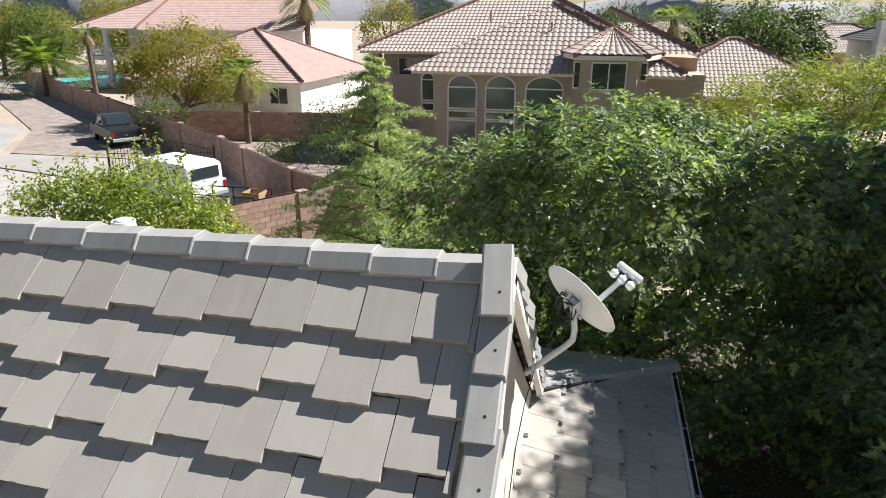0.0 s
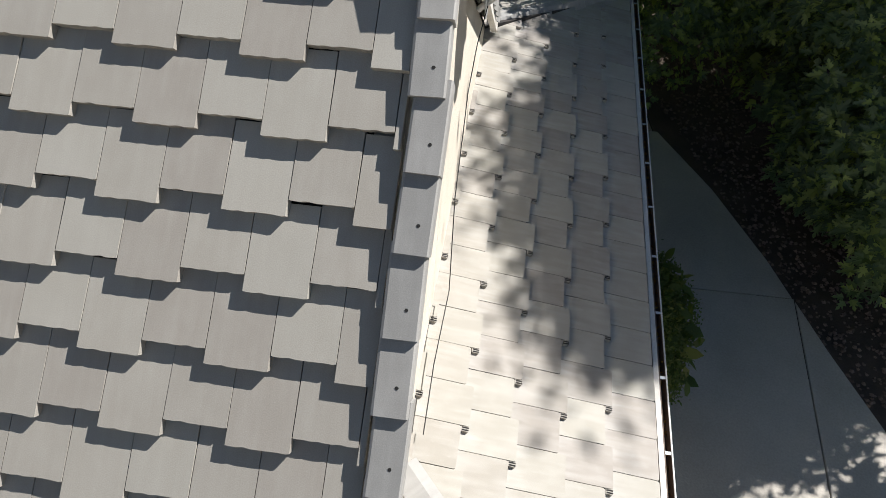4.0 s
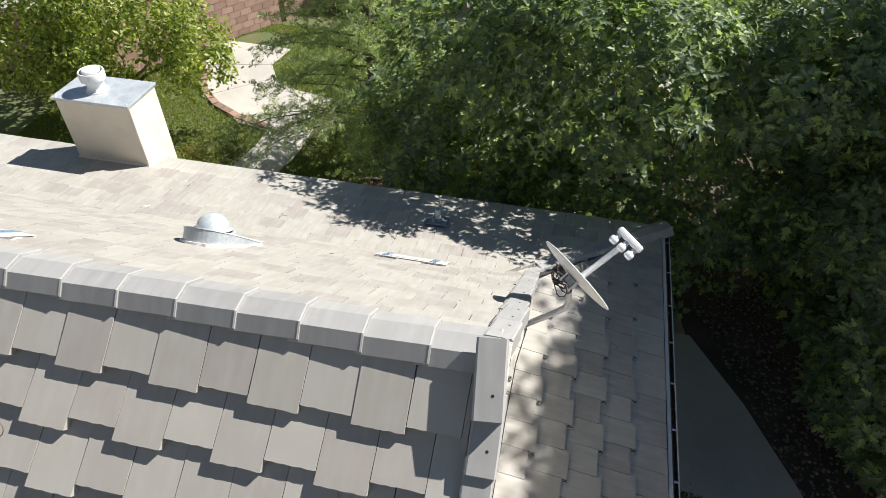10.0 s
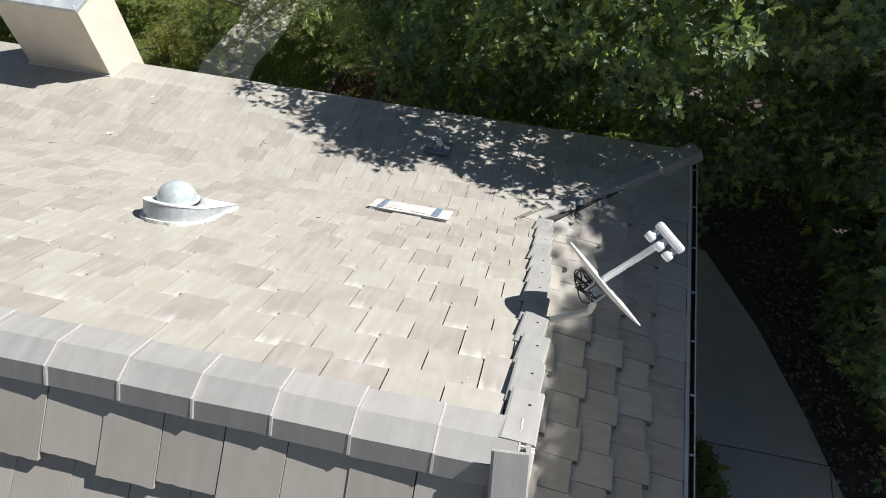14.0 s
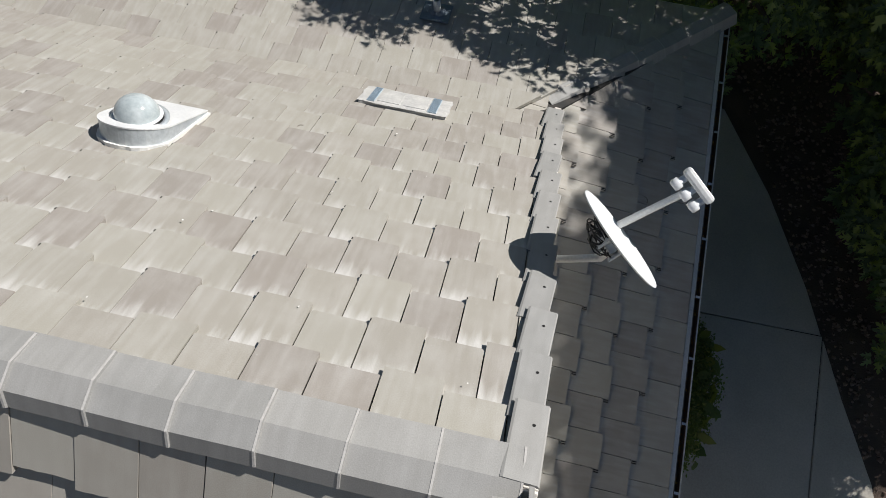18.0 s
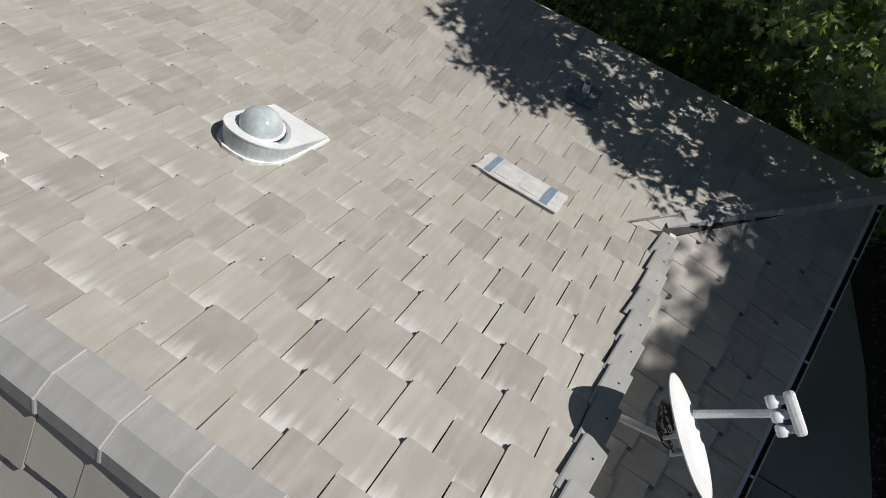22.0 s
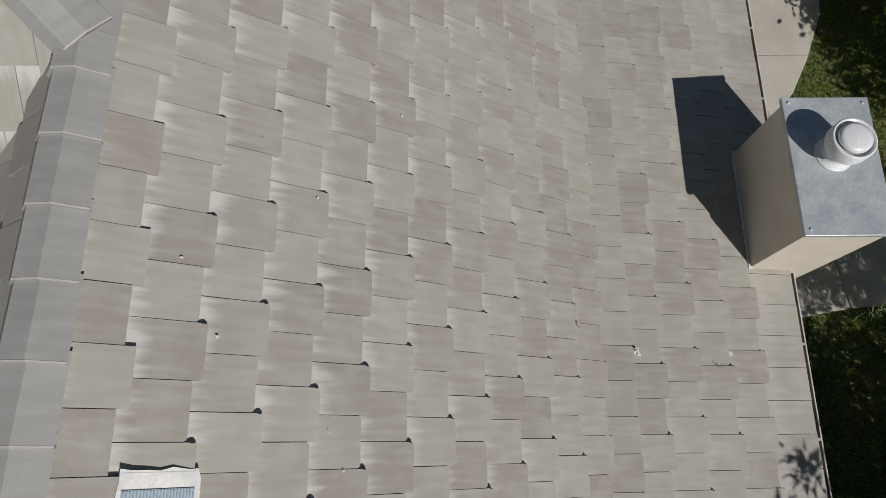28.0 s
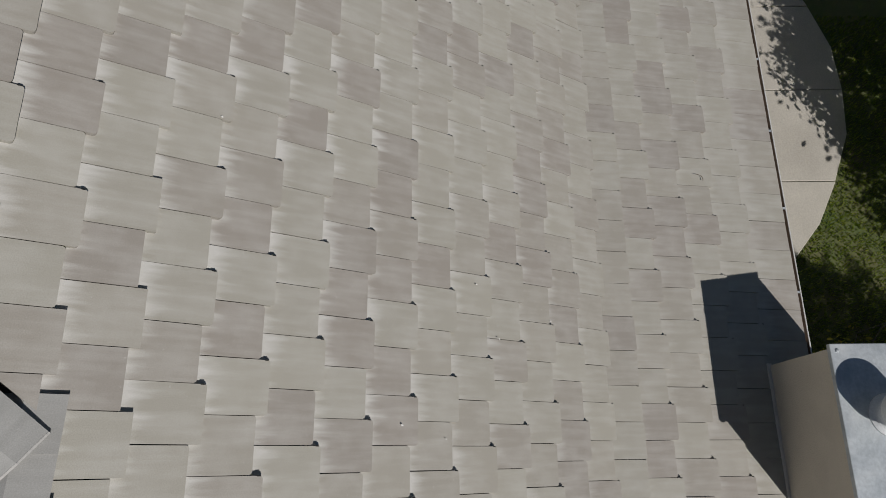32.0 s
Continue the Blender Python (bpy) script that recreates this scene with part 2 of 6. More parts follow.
CITRUS_LEAF = leaf_material("pear_leaf", (0.09, 0.13, 0.030), (0.21, 0.26, 0.06), (0.42, 0.41, 0.14), 0.45, 0.5, 0.5)
CEDAR_LEAF = leaf_material("cedar_needle", (0.16, 0.20, 0.13), (0.26, 0.30, 0.20), (0.44, 0.48, 0.33), 0.6, 0.3, 0.55)
SHRUB_LEAF = leaf_material("shrub_leaf", (0.06, 0.09, 0.03), (0.10, 0.14, 0.045), (0.16, 0.17, 0.06))
YELLOW_LEAF = leaf_material("yellowing_leaf", (0.13, 0.13, 0.025), (0.19, 0.17, 0.03), (0.28, 0.22, 0.05))
MIMOSA_LEAF = leaf_material("mimosa_leaf", (0.11, 0.14, 0.030), (0.19, 0.22, 0.045), (0.29, 0.30, 0.075))
DARK_LEAF = leaf_material("dark_tree_leaf", (0.028, 0.05, 0.02), (0.045, 0.07, 0.025), (0.07, 0.09, 0.03))
PALM_LEAF = leaf_material("palm_frond", (0.08, 0.13, 0.04), (0.14, 0.19, 0.06), (0.23, 0.25, 0.10))
DRY_FROND = mat("dry_frond", (0.30, 0.22, 0.12), (0.22, 0.15, 0.08), 0.9)

# ---- mesh helpers ----


def obj(name, verts, faces, materials, parent=None, label="", smooth=False, indices=None):
    me = bpy.data.meshes.new(name)
    me.from_pydata(verts, [], faces)
    for m in (materials if isinstance(materials, (list, tuple)) else [materials]):
        me.materials.append(m)
    if indices is not None:
        me.polygons.foreach_set("material_index", indices)
    if smooth:
        me.polygons.foreach_set("use_smooth", [True] * len(faces))
    me.update()
    ob = new(name, me)
    if parent:
        ob.parent = parent
    if label:
        tagged(ob, label)
    return ob


def part(name, bm, material, parent=None, label="", smooth=False):
    me = bpy.data.meshes.new(name)
    bm.normal_update()
    bm.to_mesh(me)
    bm.free()
    me.materials.append(material)
    if smooth:
        me.polygons.foreach_set("use_smooth", [True] * len(me.polygons))
    ob = new(name, me)
    if parent:
        ob.parent = parent
    if label:
        tagged(ob, label)
    return ob


def empty(name, label, category, group="", kind="", at=(0, 0, 0)):
    ob = new(name)
    ob.matrix_basis = pose(*at)
    return tagged(ob, label, category, group, kind)


def box(x0, x1, y0, y1, z0, z1, bevel=0.0, m=None):
    bm = bmesh.new()
    bmesh.ops.create_cube(bm, size=1.0)
    bmesh.ops.transform(bm, matrix=Matrix.Translation(((x0 + x1) / 2, (y0 + y1) / 2, (z0 + z1) / 2)) @ Matrix.Diagonal((x1 - x0, y1 - y0, z1 - z0, 1)), verts=bm.verts)
    if bevel:
        bmesh.ops.bevel(bm, geom=list(bm.edges), offset=bevel, segments=2, affect="EDGES", profile=0.5)
    if m:
        bmesh.ops.transform(bm, matrix=m, verts=bm.verts)
    return bm


def tube(path, radius, sides=8, caps=True, bm=None):
    """A round bar along a list of points; radius may be a list."""
    bm = bm or bmesh.new()
    path = [Vector(p) for p in path]
    rings = []
    for i, p in enumerate(path):
        d = (path[min(i + 1, len(path) - 1)] - path[max(i - 1, 0)]).normalized()
        a = d.orthogonal().normalized() if i == 0 else (a - a.dot(d) * d).normalized()
        b = d.cross(a)
        r = radius[i] if isinstance(radius, (list, tuple)) else radius
        rings.append([bm.verts.new(p + r * (math.cos(k * math.tau / sides) * a + math.sin(k * math.tau / sides) * b)) for k in range(sides)])
    for r0, r1 in zip(rings, rings[1:]):
        for k in range(sides):
            bm.faces.new((r0[k], r0[(k + 1) % sides], r1[(k + 1) % sides], r1[k]))
    if caps:
        bm.faces.new(rings[0][::-1])
        bm.faces.new(rings[-1])
    return bm


def lathe(profile, sides=32, m=None, caps=False):
    """A turned body from (radius, height) pairs."""
    bm = bmesh.new()
    rings = [[bm.verts.new((max(r, 1e-4) * math.cos(k * math.tau / sides), max(r, 1e-4) * math.sin(k * math.tau / sides), z)) for k in range(sides)] for r, z in profile]
    for r0, r1 in zip(rings, rings[1:]):
        for k in range(sides):
            bm.faces.new((r0[k], r0[(k + 1) % sides], r1[(k + 1) % sides], r1[k]))
    if caps:
        bm.faces.new(rings[0][::-1])
        bm.faces.new(rings[-1])
    if m:
        bmesh.ops.transform(bm, matrix=m, verts=bm.verts)
    return bm


def prism(poly, z0, z1, m=None):
    """An upright prism over a plan polygon."""
    bm = bmesh.new()
    lo = [bm.verts.new((x, y, z0)) for x, y in poly]
    hi = [bm.verts.new((x, y, z1)) for x, y in poly]
    n = len(poly)
    bm.faces.new(lo[::-1])
    bm.faces.new(hi)
    for i in range(n):
        bm.faces.new((lo[i], lo[(i + 1) % n], hi[(i + 1) % n], hi[i]))
    if m:
        bmesh.ops.transform(bm, matrix=m, verts=bm.verts)
    bmesh.ops.recalc_face_normals(bm, faces=bm.faces)
    return bm


def slab(points, thick, down=(0, 0, -1)):
    """A plate under a polygon in space."""
    bm = bmesh.new()
    d = Vector(down) * thick
    hi = [bm.verts.new(p) for p in points]
    lo = [bm.verts.new(Vector(p) + d) for p in points]
    n = len(points)
    bm.faces.new(hi)
    bm.faces.new(lo[::-1])
    for i in range(n):
        bm.faces.new((lo[i], lo[(i + 1) % n], hi[(i + 1) % n], hi[i]))
    bmesh.ops.recalc_face_normals(bm, faces=bm.faces)
    return bm


# ---- the house: steep gable roof over a flatter skirt roof, all in flat concrete tile ----
RIDGE, KINK_Y, KINK_Z, EAVE_Y, EAVE_X, EAVE_Z = 6.43, 3.45, 3.617, 5.46, 1.33, 3.03
SIDE_Z = 3.51      # top of the side and front skirt roofs
WEST, RIDGE_W = -17.0, -7.16


def basis(origin, u, s):
    u, s = Vector(u).normalized(), Vector(s).normalized()
    n = u.cross(s)
    m = Matrix.Identity(4)
    for i, v in enumerate((u, s, n)):
        m.col[i][:3] = v
    m.col[3][:3] = origin
    return m


FAR = basis((0, 0, RIDGE), (1, 0, 0), (0, 0.775, -0.632))
NEAR = basis((0, 0, RIDGE), (-1, 0, 0), (0, -0.773, -0.634))
LOW = basis((0, KINK_Y, KINK_Z), (1, 0, 0), (0, 0.961, -0.276))
HIP = basis((-0.5, 0, SIDE_Z), (0, -1, 0), (0.963, 0, -0.268))
SKIRT = basis((0, -1.64, SIDE_Z), (-1, 0, 0), (0, -0.963, -0.268))
EAST = basis((RIDGE_W - 0.02, 0, RIDGE), (0, -1, 0), (0.775, 0, -0.632))

TILE_W, TILE_L, TILE_T = 0.304, 0.42, 0.037
TOOTH = random.Random(5)


def clip(poly, halves):
    """Keep the part of a polygon where a*u + b*s <= c, for each (a, b, c)."""
    for a, b, c in halves:
        out = []
        for i, p in enumerate(poly):
            q = poly[(i + 1) % len(poly)]
            dp, dq = a * p[0] + b * p[1] - c, a * q[0] + b * q[1] - c
            if dp <= 0:
                out.append(p)
            if dp * dq < 0:
                f = dp / (dp - dq)
                out.append((p[0] + f * (q[0] - p[0]), p[1] + f * (q[1] - p[1])))
        poly = out
        if len(poly) < 3:
            return []
    return poly


def tile_body(poly, notch=False, drop=0.042):
    """Vertices and faces of one tile; its butt lies at s = 0 and stands proud, its head dips under the course above."""
    cx, cy = sum(p[0] for p in poly) / len(poly), sum(p[1] for p in poly) / len(poly)
    n, verts, faces = len(poly), [], []
    rise = drop / TILE_L
    for lift, inset in ((-TILE_T if drop < 0.05 else -0.053, 0.0), (-0.005, 0.0), (0.0, 0.0008)):
        for u, s in poly:
            du, ds = u - cx, s - cy
            k = inset / max(math.hypot(du, ds), 1e-6)
            verts.append((u - du * k, s - ds * k, s * rise + lift))
    for r in range(2):
        for i in range(n):
            j = (i + 1) % n
            faces.append((r * n + i, r * n + j, (r + 1) * n + j, (r + 1) * n + i))
    faces.append(tuple(2 * n + i for i in range(n)))
    index = [0] * len(faces)
    if notch == 2:      # lug at a long tile's foot; black bars paint the shade of two open channels
        h = TILE_W / 2
        for u0, u1, s0, s1, z0, z1, mi in ((h - 0.004, h + 0.034, -0.052, -0.002, -0.036, -0.006, 0), (h + 0.003, h + 0.013, -0.046, 0.0, -0.03, -0.0045, 1), (h + 0.020, h + 0.030, -0.046, 0.0, -0.03, -0.0045, 1)):
            b = len(verts)
            verts += [(u, s, s * rise + z) for z in (z0, z1) for u, s in ((u0, s0), (u1, s0), (u1, s1), (u0, s1))]
            faces += [(b + 4, b + 5, b + 6, b + 7), (b + 2, b + 3, b + 7, b + 6), (b + 1, b + 2, b + 6, b + 5), (b, b + 1, b + 5, b + 4)]
            index += [mi] * 4
    if notch == 1:      # black patch for shade in the open side channel of a long tile's foot
        b = len(verts)
        u0, u1, s0, s1 = -TILE_W / 2 - 0.001, -TILE_W / 2 + 0.006, -0.036, -0.014
        verts += [(u, s, s * rise + 0.0012) for u, s in ((u0, s0), (u1 - 0.002, s0), (u1, s0 + 0.004), (u1, s1), (u0, s1))]
        faces.append(tuple(range(b, b + 5)))
        index.append(1)
    return verts, faces, index


def rect_tile(ragged):
    h = TILE_W / 2 - 0.0018
    butt = [(h, -0.003)] if ragged else [(h, -0.016), (h - 0.005, -0.005)]
    for k in range(9 if ragged else 5):
        butt.append((h - 0.016 - (2 * h - 0.032) * k / (8 if ragged else 4), TOOTH.choice((0.0, 0.0, -0.001, -0.0015, -0.003, -0.005)) if ragged else TOOTH.uniform(-0.001, 0.0)))
    butt += [(-h, -0.003)] if ragged else [(-h + 0.005, -0.005), (-h, -0.016)]
    return [(-h, -TILE_L), (h, -TILE_L)] + butt


def set_uv(me, pairs):
    layer = me.uv_layers.new(name="UVMap")
    ids = np.zeros(len(me.loops), dtype=np.int32)
    me.loops.foreach_get("vertex_index", ids)
    layer.data.foreach_set("uv", np.asarray(pairs, dtype=np.float32)[ids].ravel())


def mesh_of(name, body, materials):
    me = bpy.data.meshes.new(name)
    me.from_pydata(body[0], [], body[1])
    for m in materials:
        me.materials.append(m)
    me.polygons.foreach_set("material_index", body[2])
    set_uv(me, [v[:2] for v in body[0]])
    me.update()
    return me


TILE_MESH = {(r, k): [mesh_of("tile", tile_body(rect_tile(r), k, 0.056 if r else 0.042), (FRONT_TILE if r else TILE, HOLE_SHADE)) for _ in range(3)] for r in (True, False) for k in (0, 1, 2)}


def tile_field(owner, m, rows, halves, keep, ragged=False, notches=True, seed=1, wobble=0.004, length=TILE_L, tip=0.0, loose=9.0):
    """Courses of tiles on a slope, tipped back by an angle. rows: (s of the long butts, u of a long tile's low edge, first u, last u, step between long and short)."""
    rng = random.Random(seed)
    jv, jf, ji, juv = [], [], [], []
    single = 0
    for s_b, u_long, u_min, u_max, step in rows:
        k0 = math.floor((u_min - u_long) / TILE_W) - 1
        k1 = math.ceil((u_max - u_long) / TILE_W) + 1
        for k in range(k0, k1):
            u0 = u_long + k * TILE_W
            long = k % 2 == 0
            s = s_b - (0 if long else step) + rng.uniform(-wobble, wobble)
            cu = u0 + TILE_W / 2
            yaw = rng.gauss(0, 0.003)
            corner = [(u0 + 0.002, s - length), (u0 + TILE_W - 0.002, s - length), (u0 + TILE_W - 0.002, s), (u0 + 0.002, s)]
            cut = clip(corner, halves)
            area = abs(sum(cut[i][0] * cut[(i + 1) % len(cut)][1] - cut[(i + 1) % len(cut)][0] * cut[i][1] for i in range(len(cut)))) / 2 if cut else 0
            if area < 0.012:
                continue
            whole = length == TILE_L and area > 0.98 * (TILE_W - 0.004) * TILE_L
            local = Matrix.Translation((cu, s, 0.0 if long else -0.85 * step * (0.056 if ragged else 0.042) / TILE_L)) @ Matrix.Rotation(yaw, 4, "Z") @ Matrix.Rotation(rng.gauss(0, 0.006) - tip, 4, "X") @ Matrix.Diagonal((0.976 if cu > loose and not k % 2 else 1.0, 1.0, 1.0, 1.0))
            if whole:
                me = rng.choice(TILE_MESH[(ragged, int(notches) if long else 0)])
            else:
                body = tile_body([(u - cu, v - s) for u, v in cut], False, 0.056 if ragged else 0.042)
                me = None
            if keep(cu, s) and single < 298:
                single += 1
                ob = new("tile", me or mesh_of("tile", body, (FRONT_TILE if ragged else TILE, HOLE_SHADE)))
                ob.parent = owner
                ob.matrix_basis = m @ local
            else:
                if whole:
                    body = ([tuple(v.co) for v in me.vertices], [tuple(p.vertices) for p in me.polygons], [p.material_index for p in me.polygons])
                b = len(jv)
                juv += [v[:2] for v in body[0]]
                jv += [tuple(m @ local @ Vector(v)) for v in body[0]]
                jf += [tuple(b + i for i in f) for f in body[1]]
                ji += body[2]
    if jv:
        rest = obj("tiles", jv, jf, (FRONT_TILE if ragged else TILE, HOLE_SHADE), owner, indices=ji)
        set_uv(rest.data, juv)
        tagged(rest, kind="stuff")


def structure(name, bm, material, label):
    return tagged(part(name, bm, material), label, "roof" if "roof" in name else "wall", kind="structure")


def P(m, u, s, n=0.0):
    return tuple(m @ Vector((u, s, n)))


# decks under the tiles
DN = -0.10
s_kink, s_eave = 4.46, 2.03
HI_W = 2.6       # how far the higher western roof climbs beyond the ridge end
roof_back = structure("roof_back", slab([P(FAR, -0.5, 0, DN), P(FAR, -0.5, s_kink, DN), P(FAR, WEST, s_kink, DN), P(FAR, WEST, -HI_W / 0.775, DN), P(FAR, RIDGE_W - HI_W, -HI_W / 0.775, DN), P(FAR, RIDGE_W, 0, DN)], 0.05), FELT, "sunlit back slope of flat beige concrete tiles")
roof_front = structure("roof_front", slab([P(NEAR, 0.5, 0, DN), P(NEAR, 0.5, 3.72, DN), P(NEAR, 4.37, 3.72, DN), P(NEAR, 7.25, 0, DN)], 0.05), FELT, "shaded front slope of staggered grey concrete tiles")
roof_skirt_back = structure("roof_skirt_back", slab([P(LOW, -0.5, -0.05, DN), P(LOW, EAVE_X, s_eave, DN), P(LOW, WEST, s_eave, DN), P(LOW, WEST, -0.05, DN)], 0.05), FELT, "flatter tiled skirt roof along the back eave")
s_hip = (EAVE_X + 0.5) / 0.963
roof_skirt_side = structure("roof_skirt_side", slab([P(HIP, -3.66, -0.05, DN), P(HIP, -EAVE_Y, s_hip, DN), P(HIP, 3.47, s_hip, DN), P(HIP, 1.64, -0.05, DN)], 0.05), FELT, "low tiled skirt roof below the gable wall")
roof_skirt_front = structure("roof_skirt_front", slab([P(SKIRT, 0.5, 0, DN), P(SKIRT, -EAVE_X, 1.9, DN), P(SKIRT, 17, 1.9, DN), P(SKIRT, 17, 0, DN)], 0.05), FELT, "tiled skirt roof along the front eave")
roof_east = structure("roof_east", slab([P(EAST, 0, 0, DN), P(EAST, HI_W + 0.02, -HI_W / 0.775, DN), P(EAST, HI_W + 4.5, -HI_W / 0.775, DN), P(EAST, 2.85, 3.6, DN)], 0.05), FELT, "side slope of the higher roof beyond the ridge end")

# walls of the house under the roof
def wall(name, bm, label):
    return tagged(part(name, bm, STUCCO), label, "wall", kind="structure")


wall("wall_back", box(WEST, 0.75, 4.72, 4.9, 0.0, 2.98), "cream stucco back wall under the eave")
wall("wall_side", box(0.57, 0.75, -2.9, 4.72, 0.0, 2.98), "cream stucco side wall beside the concrete path")
wall("wall_front", box(WEST, 0.57, -2.9, -2.72, 0.0, 3.9), "cream stucco front wall")
wall("wall_west", box(WEST, WEST + 0.18, -2.72, 4.72, 0.0, 3.0), "cream stucco end wall")
bm = bmesh.new()
face = [(-2.78, 3.05), (-2.78, 4.06), (0.0, 6.30), (3.46, 3.48), (3.46, 3.05)]
vs = [[bm.verts.new((x, y, z)) for y, z in face] for x in (-0.50, -0.66)]
bm.faces.new(vs[0])
bm.faces.new(vs[1][::-1])
for i in range(5):
    bm.faces.new((vs[0][i], vs[1][i], vs[1][(i + 1) % 5], vs[0][(i + 1) % 5]))
bmesh.ops.recalc_face_normals(bm, faces=bm.faces)
gable = wall("wall_gable", bm, "cream stucco gable wall above the low side roof")

# rake boards along both edges of the gable
for m, end, name in ((FAR, 4.50, "trim_rake_back"), (NEAR, 3.74, "trim_rake_front")):
    sgn = 1 if m is FAR else -1
    bm = box(min(sgn * -0.43, sgn * -0.365), max(sgn * -0.43, sgn * -0.365), 0.02, end, -0.16, -0.012, 0.004, m)
    tagged(part(name, bm, TRIM), "cream painted rake board under the edge tiles", "trim", kind="structure")


def cap_strip(owner, m, joints, section, length, name="cap_tile", lift=0.022, lip=True, mesh_label=""):
    """Overlapping cap tiles; m has u along the line, s across, n up. joints: u of each proud end; the body runs back from it."""
    verts, faces, index = [], [], []
    inner = [(s * 0.93, n - 0.02) for s, n in section]
    k = len(section)
    for u, dn in ((0.0, lift), (-length, 0.0)):
        verts += [(u, s, n + dn) for s, n in section] + [(u, s, n + dn) for s, n in inner]
    for i in range(k - 1):
        faces.append((i, i + 1, 2 * k + i + 1, 2 * k + i))
        faces.append((k + i, 2 * k + k + i, 2 * k + k + i + 1, k + i + 1))
        faces.append((i, k + i, k + i + 1, i + 1))
        faces.append((2 * k + i, 2 * k + i + 1, 3 * k + i + 1, 3 * k + i))
        index += [0, 0, 0, 0]
    faces += [(0, 2 * k, 3 * k, k), (k - 1, 2 * k - 1, 4 * k - 1, 3 * k - 1)]
    index += [0, 0]
    if lip:      # a smear of mortar along the proud end
        b = len(verts)
        for u, g in ((0.003, 0.0), (-0.007, 0.002)):
            verts += [(u, s * (1 + g * 4), n + lift * (1 + u / length) + g) for s, n in section]
        verts += [(0.005, s, n + lift - 0.02) for s, n in inner]
        for i in range(k - 1):
            faces.append((b + i, b + i + 1, b + k + i + 1, b + k + i))
            faces.append((b + i, b + 2 * k + i, b + 2 * k + i + 1, b + i + 1))
            index += [1, 0]
    me = mesh_of(name, (verts, faces, index), (CAP, MORTAR))
    bm = bmesh.new()
    bm.from_mesh(me)
    bmesh.ops.recalc_face_normals(bm, faces=bm.faces)
    bm.to_mesh(me)
    bm.free()
    rng = random.Random(len(joints))
    for u in joints:
        ob = new(name, me)
        ob.parent = owner
        ob.matrix_basis = m @ Matrix.Translation((u + rng.uniform(-0.004, 0.004), rng.uniform(-0.004, 0.004), rng.uniform(-0.003, 0.003))) @ Matrix.Rotation(rng.gauss(0, 0.008), 4, "Z")


SECTION = [(-0.170, -0.080), (-0.106, 0.0), (0.020, 0.008), (0.165, -0.085)]
ridge = empty("ridge_cap_row", "row of grey concrete ridge caps with mortared joints", "roof ridge", kind="structure")
cap_strip(ridge, basis((0, 0, RIDGE - 0.05), (1, 0, 0), (0, 1, 0)), [-7.02], SECTION, 0.26, lip=False)
cap_strip(ridge, basis((0, 0, RIDGE - 0.048), (1, 0, 0), (0, 1, 0)), [-0.43] + [-0.792 - 0.3745 * i for i in range(17)], SECTION, 0.43)
hip_w = empty("hip_cap_row_west", "grey concrete hip caps climbing to the higher roof", "roof ridge", kind="structure")
hd = Vector((-1, -1, 0.815)).normalized()
up = Vector((0.4, 0.4, 1.0))
side = (up - up.dot(hd) * hd).normalized().cross(-hd)
hm = basis(Vector((RIDGE_W + 0.10, -0.05, RIDGE + 0.02)), -hd, side)
cap_strip(hip_w, hm, [0.13 - 0.37 * i for i in range(10)], [(s * 1.05, n * 0.75 + 0.01) for s, n in SECTION], 0.43)
HIPSEC = [(-0.145, -0.095), (-0.07, 0.0), (0.06, 0.006), (0.13, -0.022)]
for name, top, foot, n in (("hip_cap_row_back", (-0.50, 3.62, KINK_Z - 0.125), (EAVE_X, EAVE_Y, EAVE_Z + 0.008), 7), ("hip_cap_row_front", (-0.5, -1.62, SIDE_Z - 0.01), (EAVE_X, -3.47, 3.01), 7)):
    row = empty(name, "hip caps on the corner of the skirt roof", "roof ridge", kind="structure")
    top, foot = Vector(top), Vector(foot)
    d = (foot - top).normalized()
    hm = basis(top, d, Vector((0, 0, 1)).cross(d))
    total = (foot - top).length
    cap_strip(row, hm, [total - 0.372 * i for i in range(n)], HIPSEC, 0.42, lip=name.endswith("back"))


